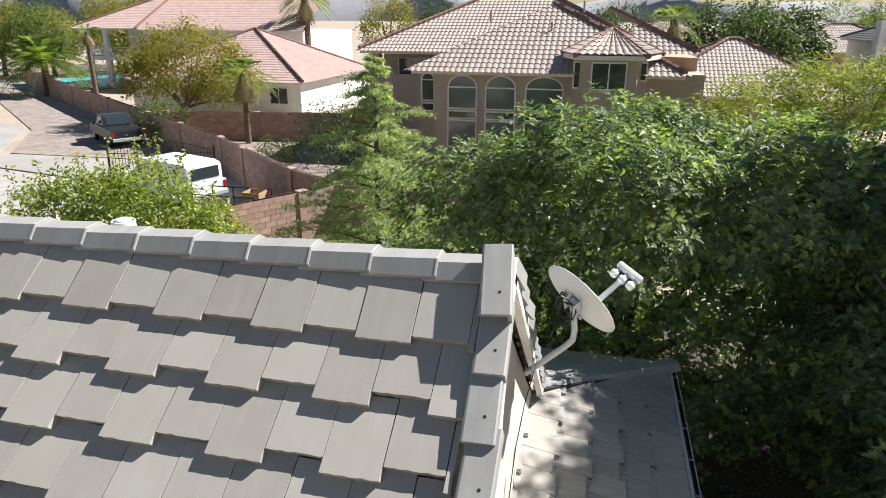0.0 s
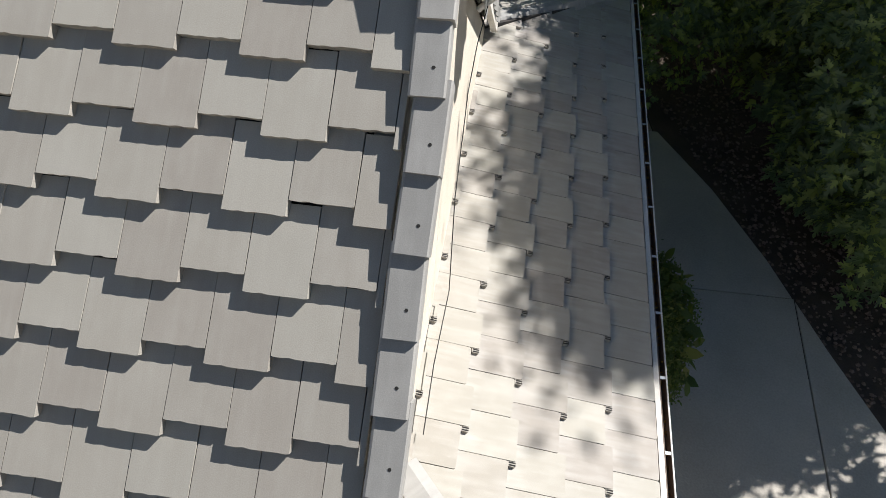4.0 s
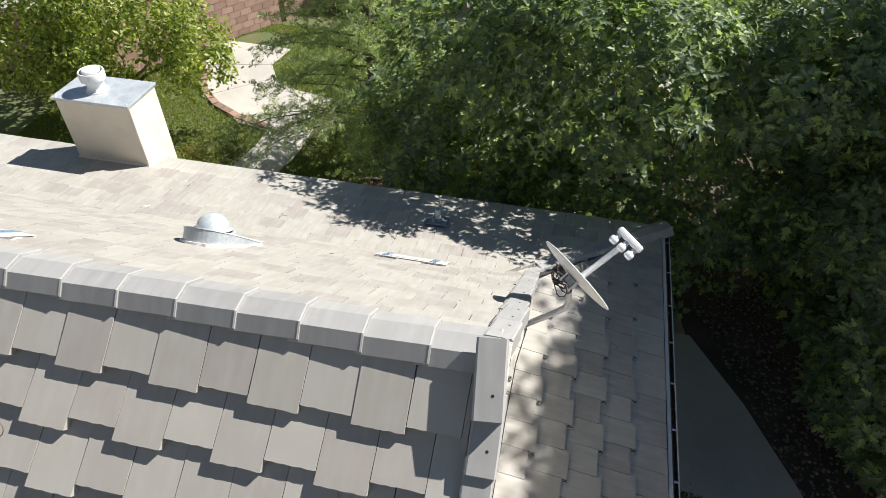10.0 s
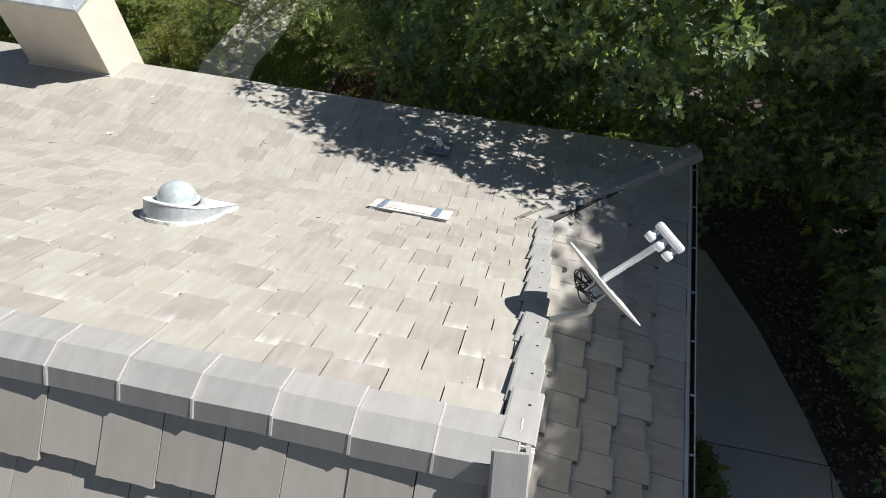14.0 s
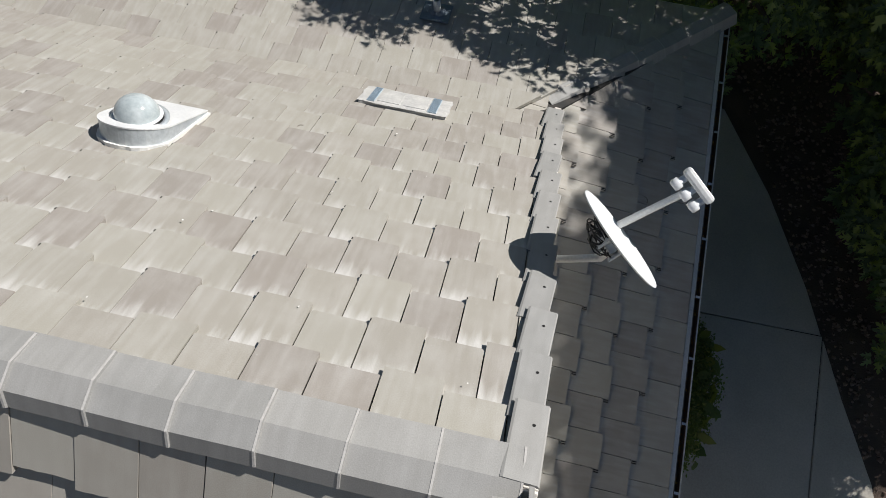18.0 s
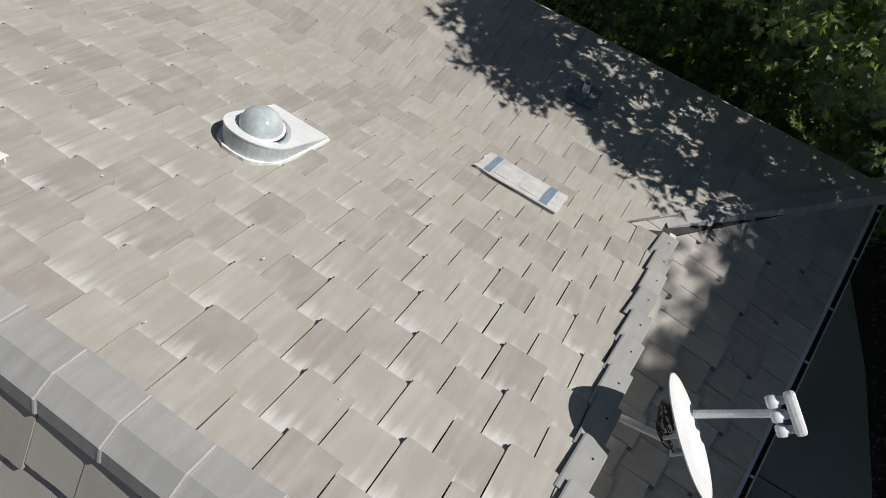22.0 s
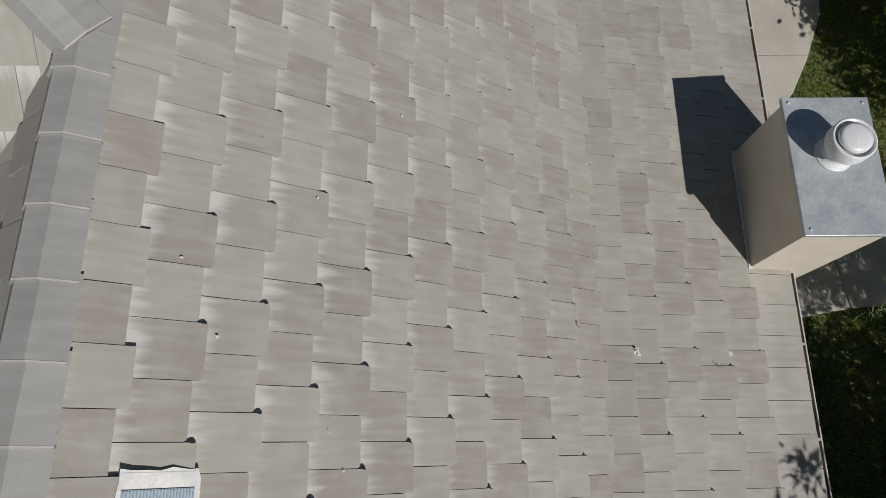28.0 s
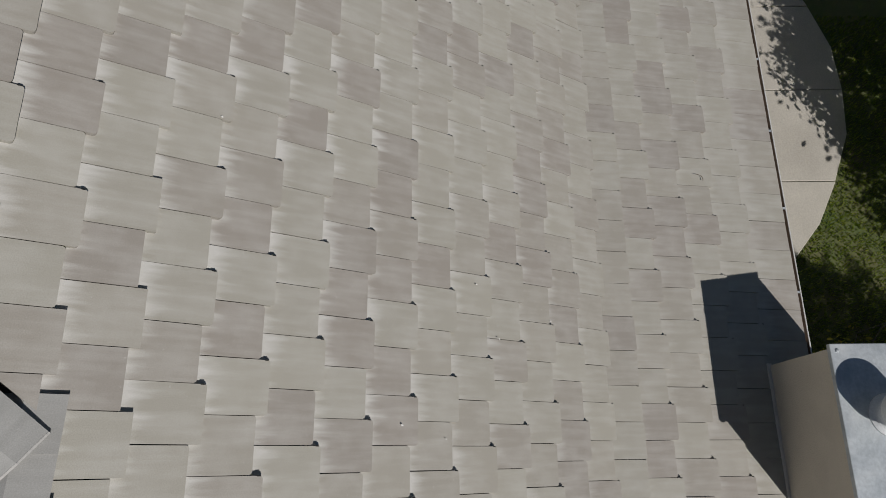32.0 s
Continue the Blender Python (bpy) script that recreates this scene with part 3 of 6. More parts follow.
def rake_cap(owner, m, sgn, ends):
    """L-shaped edge tiles along a rake, each lapping the one below, with a nail hole painted as a black disc."""
    a, b = sgn * -0.500, sgn * -0.334
    L, t, drop = 0.425, 0.022, 0.105
    verts, faces = [], []
    prof = [(a, 0.0), (a + sgn * 0.012, 0.005), (b - sgn * 0.008, 0.005), (b, -0.004), (b, -drop), (b - sgn * t, -drop), (b - sgn * t, -t), (a, -t)]
    for s, dn in ((-L, -0.006), (0.0, 0.026)):
        verts += [(u, s, n + dn) for u, n in prof]
    k = len(prof)
    for i in range(k):
        faces.append((i, (i + 1) % k, k + (i + 1) % k, k + i))
    faces += [tuple(range(k))[::-1], tuple(range(k, 2 * k))]
    index = [0] * len(faces)
    base, cu = len(verts), (a + b) / 2 + sgn * 0.02
    ring = [(cu + 0.009 * math.cos(i), -0.13 + 0.009 * math.sin(i), 0.0226 + 0.0009 * math.sin(i)) for i in [j * math.tau / 6 for j in range(6)]]
    verts += ring
    faces.append(tuple(range(base, base + 6)))
    index.append(1)
    me = mesh_of("edge_tile", (verts, faces, index), (CAP, HOLE_SHADE))
    bm = bmesh.new()
    bm.from_mesh(me)
    bmesh.ops.recalc_face_normals(bm, faces=bm.faces)
    bm.to_mesh(me)
    bm.free()
    rng = random.Random(8)
    for s in ends:
        ob = new("edge_tile", me)
        ob.parent = owner
        ob.matrix_basis = m @ Matrix.Translation((sgn * rng.uniform(-0.010, 0.010), s + rng.uniform(-0.008, 0.008), 0.004)) @ Matrix.Rotation((-0.085 if sgn > 0 else 0.0) + rng.gauss(0, 0.022), 4, "Z")


edge_f = empty("edge_tile_row_front", "grey concrete edge tiles down the front rake with nail holes", "roof edge", kind="structure")
rake_cap(edge_f, NEAR, -1, [0.70 + 0.352 * i for i in range(9)])
ob = new("edge_tile", edge_f.children[0].data)
ob.parent = edge_f
ob.matrix_basis = NEAR @ Matrix.Translation((0.01, 0.385, 0.075)) @ Matrix.Rotation(0.10, 4, "Z") @ Matrix.Rotation(-0.05, 4, "X")
edge_b = empty("edge_tile_row_back", "pale concrete edge tiles down the back rake", "roof edge", kind="structure")
rake_cap(edge_b, FAR, 1, [0.42 + 0.352 * i for i in range(12)])

# ---- openings' fittings on the back slope ----


def louvre_vent(name, u0, u1, s0, s1, bands, label, coat=SEALANT):
    """A flush attic vent, painted over with white sealant, with two louvred strips."""
    top = empty(name, label, "roof vent")
    bm = box(u0, u1, s0, s1, -0.055, 0.008, 0.004, FAR)
    part("cover", bm, coat, top)
    rng = random.Random(3)
    bm = bmesh.new()
    n = 26
    ring = []
    for i in range(n):
        a = i * math.tau / n
        x, y = (u0 + u1) / 2 + (u1 - u0) * 0.53 * max(-0.98, min(0.98, 1.5 * math.cos(a))), (s0 + s1) / 2 + (s1 - s0) * 0.54 * max(-0.98, min(0.98, 1.5 * math.sin(a)))
        ring.append(bm.verts.new(P(FAR, x + rng.uniform(-0.014, 0.014), y + rng.uniform(-0.012, 0.012), 0.006)))
    bm.faces.new(ring)
    part("sealant_edge", bm, coat, top, "uneven smear of white sealant")
    mid = [bands[0][1] + 0.02, (bands[0][1] + bands[1][0]) / 2 - 0.02, (bands[0][1] + bands[1][0]) / 2 + 0.02, bands[1][0] - 0.02]
    for b0, b1 in ((mid[0], mid[1]), (mid[2], mid[3])):
        part("sheet", box(b0, b1, s0 + 0.05, s1 - 0.03, 0.0, 0.0135, 0.001, FAR), VENT_PALE if coat is SEALANT else coat, top, "brushed pale sheet between the louvres")
    for b0, b1 in bands:
        part("louvre_strip", box(b0, b1, s0 + 0.012, s1 - 0.012, 0.0, 0.0150, 0, FAR), VENT_BLUE, top, "weathered blue-grey louvre strip")
        k = 22
        bm = bmesh.new()
        for i in range(k):
            s = s0 + 0.02 + (s1 - s0 - 0.04) * i / (k - 1)
            for c in bmesh.ops.create_cube(bm, size=1.0, matrix=FAR @ Matrix.Translation(((b0 + b1) / 2, s, 0.0165)) @ Matrix.Diagonal((b1 - b0 - 0.01, 0.006, 0.006, 1)))["verts"]:
                pass
        part("louvre_ribs", bm, VENT_RIB, top)
    return top


louvre_vent("attic_vent", -4.80, -4.04, 0.49, 0.855, ((-4.72, -4.625), (-4.235, -4.135)), "flat attic vent smeared with white sealant near the ridge")
louvre_vent("attic_vent", -2.17, -1.38, 3.66, 4.03, ((-2.10, -2.03), (-1.55, -1.47)), "flat attic vent smeared with greyed sealant low on the slope", DULL_SEALANT)

# tubular skylight
U0, S0, SR, SE = -3.395, 2.27, 0.258, 2.775      # middle, round end and lower edge of the curb
tube_light = empty("tubular_skylight", "domed tubular skylight on a raised galvanised curb", "skylight", at=P(FAR, U0, S0))
inv = Matrix.Translation(-Vector(P(FAR, U0, S0)))


def curb_top(s):
    return 0.030 + 0.115 * (SE - s) / (SE - S0 + SR)


def curb_outline(grow=0.0, jitter=None):
    pts = [(U0 + SR + grow, SE + grow), (U0 + SR + grow, S0)]
    pts += [(U0 + (SR + grow) * math.cos(a), S0 - (SR + grow) * math.sin(a)) for a in [k * math.pi / 18 for k in range(1, 18)]]
    pts += [(U0 - SR - grow, S0), (U0 - SR - grow, SE + grow)]
    if jitter:
        pts = [(u + jitter.uniform(-0.008, 0.008), v + jitter.uniform(-0.008, 0.008)) for u, v in pts]
    return pts


def curb_body(outline, low, high):
    bm = bmesh.new()
    lo = [bm.verts.new(inv @ FAR @ Vector((u, v, low(v) if callable(low) else low))) for u, v in outline]
    hi = [bm.verts.new(inv @ FAR @ Vector((u, v, high(v)))) for u, v in outline]
    n = len(outline)
    bm.faces.new(hi)
    for i in range(n):
        bm.faces.new((lo[i], lo[(i + 1) % n], hi[(i + 1) % n], hi[i]))
    bmesh.ops.recalc_face_normals(bm, faces=bm.faces)
    return bm


part("curb", curb_body(curb_outline(), -0.05, lambda v: curb_top(v) - 0.012), GALV, tube_light, "weathered galvanised curb wall")
part("flashing", curb_body(curb_outline(0.005), lambda v: curb_top(v) - 0.010, curb_top), DISH_PAINT, tube_light, "dusty pale flashing plate")
part("sealant_edge", curb_body(curb_outline(0.020, random.Random(9)), -0.02, lambda v: 0.007), SEALANT, tube_light, "beige sealant bead")
TL = inv @ FAR @ Matrix.Translation((U0 + 0.005, S0 - 0.01, curb_top(S0))) @ Matrix.Rotation(math.atan2(0.115, SE - S0 + SR), 4, "X")
part("collar", lathe([(0.212, 0.0), (0.212, 0.010), (0.176, 0.012), (0.174, 0.0)], 44, TL), GALV, tube_light, smooth=True)
# Solid black ring paints the shade of the gap below the rim.
part("gasket", lathe([(0.172, 0.0), (0.172, 0.020), (0.150, 0.022)], 40, TL), BLACK, tube_light, "black ring for the shaded gap under the dome", True)
part("rim", lathe([(0.172, 0.026), (0.174, 0.034), (0.166, 0.038), (0.15, 0.038)], 40, TL), WHITE_METAL, tube_light, smooth=True)
dome_mat = mat("dusty_dome_plastic", (0.50, 0.55, 0.56), (0.36, 0.41, 0.42), 0.14, 7.0, 40.0, 0.0, stain=(0.64, 0.67, 0.67))
part("dome", lathe([(0.156, 0.036)] + [(0.154 * math.cos(a), 0.038 + 0.142 * math.sin(a)) for a in [i * math.pi / 24 for i in range(13)]], 44, TL), dome_mat, tube_light, "dusty translucent dome", True)

# plumbing vent
pv = empty("plumbing_vent", "short plumbing vent pipe with blue-grey flashing", "vent pipe", at=(-1.838, 4.49, 3.315))
inv = Matrix.Translation((1.838, -4.49, -3.315))
part("flashing", box(-2.0, -1.69, 0.93, 1.23, -0.005, 0.012, 0.003, inv @ LOW), LEADING, pv)
part("cone", lathe([(0.10, -0.02), (0.085, 0.03), (0.05, 0.075)], 24), LEADING, pv, smooth=True)
part("pipe", lathe([(0.040, -0.05), (0.040, 0.22), (0.032, 0.22), (0.032, 0.06)], 20), GALV, pv, smooth=True)

# chimney
ch = empty("chimney", "square cream stucco chimney with a galvanised top", "chimney", at=(-7.17, 5.27, 2.2))
o = Matrix.Translation((7.17, -5.27, -2.2))
part("shaft", box(-7.785, -6.56, 4.935, 5.625, 2.2, 4.22, 0.006, o), STUCCO, ch)
lid = part("top_sheet", box(-7.81, -6.535, 4.89, 5.65, 4.215, 4.26, 0.006, o), GALV, ch, "streaked galvanised top sheet")
for x in (-7.755, -6.59):
    for y in (4.945, 5.595):
        part("screw", lathe([(0.016, 0), (0.016, 0.006), (0.008, 0.012)], 8, o @ Matrix.Translation((x, y, 4.26)), True), GALV, lid)
flue = part("flue", lathe([(0.165, 0.0), (0.16, 0.012), (0.125, 0.015), (0.125, 0.17), (0.18, 0.175), (0.185, 0.19), (0.185, 0.30), (0.178, 0.31), (0.165, 0.31), (0.16, 0.285)], 36, o @ Matrix.Translation((-7.265, 5.255, 4.26)), True), WHITE_METAL, ch, "white round flue terminal", True)
part("flue_cap", lathe([(0.135, 0.30), (0.135, 0.325), (0.10, 0.338), (0.0, 0.342)], 32, o @ Matrix.Translation((-7.265, 5.255, 4.26))), WHITE_METAL, flue, smooth=True)
part("flashing", box(-7.80, -6.545, 1.515, 1.56, -0.02, 0.008, 0.002, o @ LOW), TRIM, ch, "thin cream flashing")

# gutters


def gutter(name, m, length, label, strap=0.62):
    """A box gutter: m has x along the eave, y outward, z up."""
    g = empty(name, label, "gutter", kind="structure")
    sec = [(0.0, 0.02), (0.0, -0.10), (0.048, -0.10), (0.060, -0.02), (0.060, 0.0), (0.054, 0.0), (0.044, -0.09), (0.006, -0.09), (0.006, 0.02)]
    verts = [tuple(m @ Vector((x, y, z))) for x in (0.0, length) for y, z in sec]
    k = len(sec)
    faces = [(i, (i + 1) % k, k + (i + 1) % k, k + i) for i in range(k)] + [tuple(range(k))[::-1], tuple(range(k, 2 * k))]
    obj("trough", verts, faces, GUTTER_BROWN, g, "brown gutter trough with dry leaves")
    part("lip", box(0.0, length, 0.054, 0.068, -0.02, 0.006, 0.004, m), GUTTER_WHITE, g, "pale gutter lip")
    for i in range(int(length / strap)):
        part("strap", box(strap * (i + 0.4) - 0.012, strap * (i + 0.4) + 0.012, 0.0, 0.060, -0.004, 0.002, 0, m), GALV, g)
    return g


gutter("gutter_side", basis((EAVE_X - 0.025, EAVE_Y - 0.02, 2.93), (0, -1, 0), (1, 0, 0)), 8.95, "narrow gutter along the side eave")
gutter("gutter_back", basis((WEST, EAVE_Y - 0.045, EAVE_Z - 0.075), (1, 0, 0), (0, 1, 0)), EAVE_X - 0.02 - WEST, "narrow gutter along the back eave", 0.9)
tagged(part("trim_fascia_side", box(EAVE_X - 0.07, EAVE_X - 0.03, -3.4, EAVE_Y, 2.77, 2.96), TRIM), "cream fascia board behind the side gutter", "trim", kind="structure")
tagged(part("trim_fascia_back", box(WEST, EAVE_X - 0.07, EAVE_Y - 0.07, EAVE_Y - 0.03, 2.77, 2.96), TRIM), "cream fascia board behind the back gutter", "trim", kind="structure")
tagged(part("ceiling_eave_side", box(0.75, EAVE_X - 0.08, -3.4, EAVE_Y - 0.08, 2.86, 2.9), TRIM), "cream eave lining", "ceiling", kind="structure")
tagged(part("ceiling_eave_back", box(WEST, 0.75, 4.9, EAVE_Y - 0.08, 2.86, 2.9), TRIM), "cream eave lining", "ceiling", kind="structure")

# satellite dish on the gable wall
dish = empty("satellite_dish", "weathered white satellite dish on a bracket fixed to the gable", "satellite dish", at=(-0.36, 1.47, 4.90))
D0 = Matrix.Translation((0.36, -1.47, -4.90))
c = Vector((-0.021, 1.483, 5.563))
e1 = Vector((0.526, -0.364, -0.254)).normalized()
nz = Vector((0.642, 0.573, 0.506))
nz = (nz - nz.dot(e1) * e1).normalized()
e2 = nz.cross(e1)
dm = Matrix.Identity(4)
for i, v in enumerate((e1, e2, nz)):
    dm.col[i][:3] = v
dm.col[3][:3] = c
prof = [(0.0, -0.026), (0.10, -0.023), (0.20, -0.016), (0.28, -0.006), (0.335, 0.003), (0.352, 0.006), (0.354, 0.0), (0.34, -0.006), (0.28, -0.015), (0.20, -0.025), (0.10, -0.032), (0.0, -0.035)]
part("reflector", lathe(prof, 48, D0 @ dm @ Matrix.Diagonal((1.0, 0.86, 1.0, 1))), DISH_PAINT, dish, "off-white shallow reflector", True)
lnb = Vector((0.36, 1.867, 5.675))
low = c - e2 * 0.285 * (1 if e2.z > 0 else -1) + nz * -0.03
arm = part("feed_arm", tube([low, low + (lnb - low) * 0.5, lnb - (lnb - low).normalized() * 0.05], [0.026, 0.024, 0.024], 8, True), DISH_PAINT, dish, "square feed arm")
arm.matrix_basis = D0
head = part("feed_bracket", box(-0.125, 0.125, -0.035, 0.035, -0.03, 0.03, 0.02, D0 @ Matrix.Translation(lnb) @ dm.to_3x3().to_4x4()), DISH_PAINT, dish, "triple receiver head")
for k in (-0.085, 0.0, 0.085):
    m = D0 @ Matrix.Translation(lnb) @ dm.to_3x3().to_4x4() @ Matrix.Translation((k, 0.0, -0.02)) @ Matrix.Rotation(math.pi, 4, "X")
    part("feed_horn", lathe([(0.022, 0.0), (0.024, 0.045), (0.036, 0.05), (0.037, 0.085), (0.030, 0.10), (0.0, 0.103)], 18, m), WHITE_METAL, head, "white capped receiver", True)
back = c - nz * 0.075
part("mount", box(-0.035, 0.035, -0.06, 0.06, -0.02, 0.032, 0.010, D0 @ Matrix.Translation(back) @ dm.to_3x3().to_4x4()), GALV, dish, "galvanised clamp")
part("mast", tube([D0 @ v for v in (Vector((-0.42, 1.49, 4.84)), Vector((-0.12, 1.475, 5.13)), Vector((-0.055, 1.47, 5.205)), Vector((-0.045, 1.475, 5.29)), back)], 0.026, 12), DISH_PAINT, dish, "bent pale mast", True)
for k in (-0.05, 0.05):      # cheeks of the tilt bracket
    part("bracket_cheek", box(k - 0.006, k + 0.006, -0.09, 0.07, -0.05, 0.034, 0.004, D0 @ Matrix.Translation(back) @ dm.to_3x3().to_4x4()), WHITE_METAL, dish, "white tilt bracket cheek")
part("foot_plate", box(-0.365, -0.35, 1.43, 1.55, 4.80, 5.00, 0.004, D0), GALV, dish)
rng = random.Random(12)
for k in range(9):
    pts = []
    shift = Vector((rng.uniform(-0.04, 0.03), rng.uniform(-0.02, 0.10), rng.uniform(-0.03, 0.05)))
    for i in range(18):
        a = i / 17 * math.tau * 1.3 + k
        q = back + Vector((-0.05, 0.0, -0.06)) + shift + Vector((0.065 * math.cos(a) + rng.uniform(-0.01, 0.01), 0.085 * math.cos(a + 1.0 + 0.3 * k), (0.09 + 0.02 * k / 5) * math.sin(a)))
        pts.append(D0 @ (q - nz * max(0.0, (q - c).dot(nz) + 0.05)))
    part("cable", tube(pts, 0.0045, 5), BLACK, dish, "loose black cable coil")
wire = [Vector((-0.345, 1.45, 4.90)), Vector((-0.39, 1.2, 4.72)), Vector((-0.395, 0.7, 4.66)), Vector((-0.40, 0.1, 4.2)), Vector((-0.38, -0.3, 3.62)), Vector((-0.40, -0.9, 3.58)), Vector((-0.39, -1.4, 3.56))]
tagged(part("cable", tube(wire, 0.004, 5), BLACK), "thin black cable running down the gable wall", "cable")

# ---- tiles, course by course ----
near_rows = []
for k in range(10):
    s = 0.595 + 0.3505 * k
    near_rows.append((s, (0.855 if k % 2 == 0 else 0.997), 0.55, 10.2, 0.045 if k == 0 else 0.072))
NEAR_CUT = [(-1, 0, -0.518), (1, 0.773, 7.2)]
tile_field(roof_front, NEAR, near_rows[:1], NEAR_CUT, lambda u, s: u < 7.5, ragged=True, notches=False, seed=2, tip=0.10)
tile_field(roof_front, NEAR, near_rows[1:], NEAR_CUT, lambda u, s: u < 7.5, ragged=True, notches=False, seed=3)
far_rows = []
for r in range(-11, 11):
    s = 0.84 + 0.3435 * r
    far_rows.append((s, -0.68 - 0.152 * r + (0.259 if r > 8 else -0.02 if r == 8 else 0.0), WEST, -0.5, 0.055))


def far_keep(u, s):
    return u > -6.6 and 0.2 < s < 4.5


tile_field(roof_back, FAR, [r for r in far_rows if r[0] > 0.30], [(1, 0, -0.488), (0, -1, -0.09)], far_keep, seed=4, loose=-2.3)
tile_field(roof_back, FAR, [r for r in far_rows if r[0] <= 0.30], [(1, 0, RIDGE_W), (1, -0.775, RIDGE_W - 0.12)], lambda u, s: False, seed=14)
low_rows = []
for k, s in enumerate((0.146, 0.479, 0.843, 1.207, 1.568, 2.015)):
    low_rows.append((s, -5.745 if k % 2 == 0 else -5.596, WEST, EAVE_X, 0.055 if 0 < k < 5 else 0.0))
LOW_CUT = [(0.707, -0.707 * 0.961, -0.707 * 0.71)]
tile_field(roof_skirt_back, LOW, low_rows[:-1], LOW_CUT, lambda u, s: u > -11.5, seed=5)
tile_field(roof_skirt_back, LOW, low_rows[-1:], LOW_CUT, lambda u, s: u > -11.5, notches=False, seed=15, length=0.55)
hip_rows = []
for k, y in enumerate((0.451, 0.286, 0.129, -0.037, 0.112, -0.05)):
    hip_rows.append(((0.055 + 0.3365 * k) / 0.963, -y, -EAVE_Y, 3.5, 0.055 if k < 5 else 0.0))
tile_field(roof_skirt_side, HIP, hip_rows, [(-0.707, -0.707 * 0.963, 0.707 * 3.68), (0.707, -0.707 * 0.963, 0.707 * 1.58)], lambda u, s: True, notches=2, seed=6)
tile_field(roof_skirt_front, SKIRT, [(0.06 + 0.3445 * k, 0.3 * (k % 2), -EAVE_X, 3.0, 0.055) for k in range(6)], [(-0.707, -0.707 * 0.963, -0.707 * 0.55)], lambda u, s: True, seed=7)
tile_field(roof_east, EAST, [(0.36 * k - 3.2, 0.15 * (k % 2), -3.0, 6.0, 0.055) for k in range(17)], [(-1, -0.775, -0.1), (1, 0.0, 4.0), (-1, 0.775, 0.12)], lambda u, s: s > -1.2, seed=8)

# ---- the ground ----
tagged(part("ground", slab([(-900, -600, -0.03), (900, -600, -0.03), (900, 1500, -0.03), (-900, 1500, -0.03)], 0.5), DESERT), "dry desert ground reaching the horizon", "ground", kind="structure")


def sheet(name, poly, z, material, label, category="ground", thick=0.12):
    return tagged(part(name, prism(poly, z - thick, z), material), label, category, kind="structure")


sheet("lawn", [(-19, 4.9), (1.0, 4.9), (2.5, 8.0), (2.0, 13.5), (2.0, 17.0), (-9.6, 19.6), (-19, 14.0)], 0.0, GRASS_SOIL, "mown lawn behind the house", "lawn")
sheet("gravel_bed_side", [(2.0, 8.0), (2.6, 4.9), (4.0, 2.0), (5.0, -6.0), (14.0, -6.0), (14.0, 14.0), (2.0, 14.0)], 0.006, GRAVEL, "brown gravel and mulch bed under the fig trees", "gravel")


def concrete_slabs(name, polys, label, z=0.03):
    top = empty(name, label, "path", kind="structure")
    for poly in polys:
        bm = prism(poly, z - 0.12, z)
        bmesh.ops.bevel(bm, geom=[e for e in bm.edges if e.calc_length() > 0.2 and all(v.co.z > z - 0.01 for v in e.verts)], offset=0.008, segments=1, affect="EDGES")
        part("slab", bm, CONCRETE, top)
    return top


J = 0.008
concrete_slabs("pavement_side", [
    [(0.75, 2.80 + J), (4.06, 2.86 + J), (3.83, 3.5), (3.19, 4.89), (2.4, 6.2), (0.75, 6.2)],
    [(0.75, -0.25 + J), (3.97 - J, -0.19 + J), (4.09 - J, 2.86 - J), (0.75, 2.80 - J)],
    [(3.97 + J, -0.19 + J), (5.05, -0.15), (4.81, 0.99), (4.38, 2.03), (4.09 + J, 2.80)],
    [(0.75, -4.6), (3.80 - J, -4.6), (3.97 - J, -0.19 - J), (0.75, -0.25 - J)],
    [(3.80 + J, -4.6), (7.2, -4.6), (6.4, -0.9), (5.4, -0.22), (3.97 + J, -0.19 - J)],
], "grey concrete side path with saw-cut joints")


def curved_path(name, centre, width, label, z=0.03):
    """Slabs along a bending line, one for each step."""
    pts = [Vector(p) for p in centre]
    polys = []
    edge = []
    for i, p in enumerate(pts):
        d = (pts[min(i + 1, len(pts) - 1)] - pts[max(i - 1, 0)]).normalized()
        n = Vector((-d.y, d.x))
        edge.append((p + n * width / 2, p - n * width / 2))
    for (a, b), (c, d) in zip(edge, edge[1:]):
        polys.append([tuple(a.lerp(c, 0.006)), tuple(b.lerp(d, 0.006)), tuple(d.lerp(b, 0.006)), tuple(c.lerp(a, 0.006))])
    return concrete_slabs(name, polys, label, z)


concrete_slabs("pavement_back", [
    [(-9.6, 4.9), (-9.6, 7.0), (-10.3, 7.6), (-11.0 + J, 7.97), (-11.0 + J, 4.9)][::-1],
    [(-11.0 - J, 4.9), (-11.0 - J, 7.97), (-11.8, 8.30), (-12.6 + J, 8.38), (-12.6 + J, 4.9)][::-1],
    [(-12.6 - J, 4.9), (-12.6 - J, 8.38), (-13.4, 8.35), (-14.2 + J, 8.1), (-14.2 + J, 4.9)][::-1],
    [(-14.2 - J, 4.9), (-14.2 - J, 8.1), (-15.1, 7.7), (-15.8, 7.1), (-15.8, 4.9)][::-1],
], "pale rounded concrete patio along the back wall")
GARDEN_LINE = [(-7.0, 5.4), (-7.15, 6.6), (-7.35, 7.8), (-7.45, 9.0), (-7.25, 10.2), (-7.3, 11.2)]
curved_path("pavement_garden", GARDEN_LINE, 1.15, "concrete garden path from the house across the lawn")
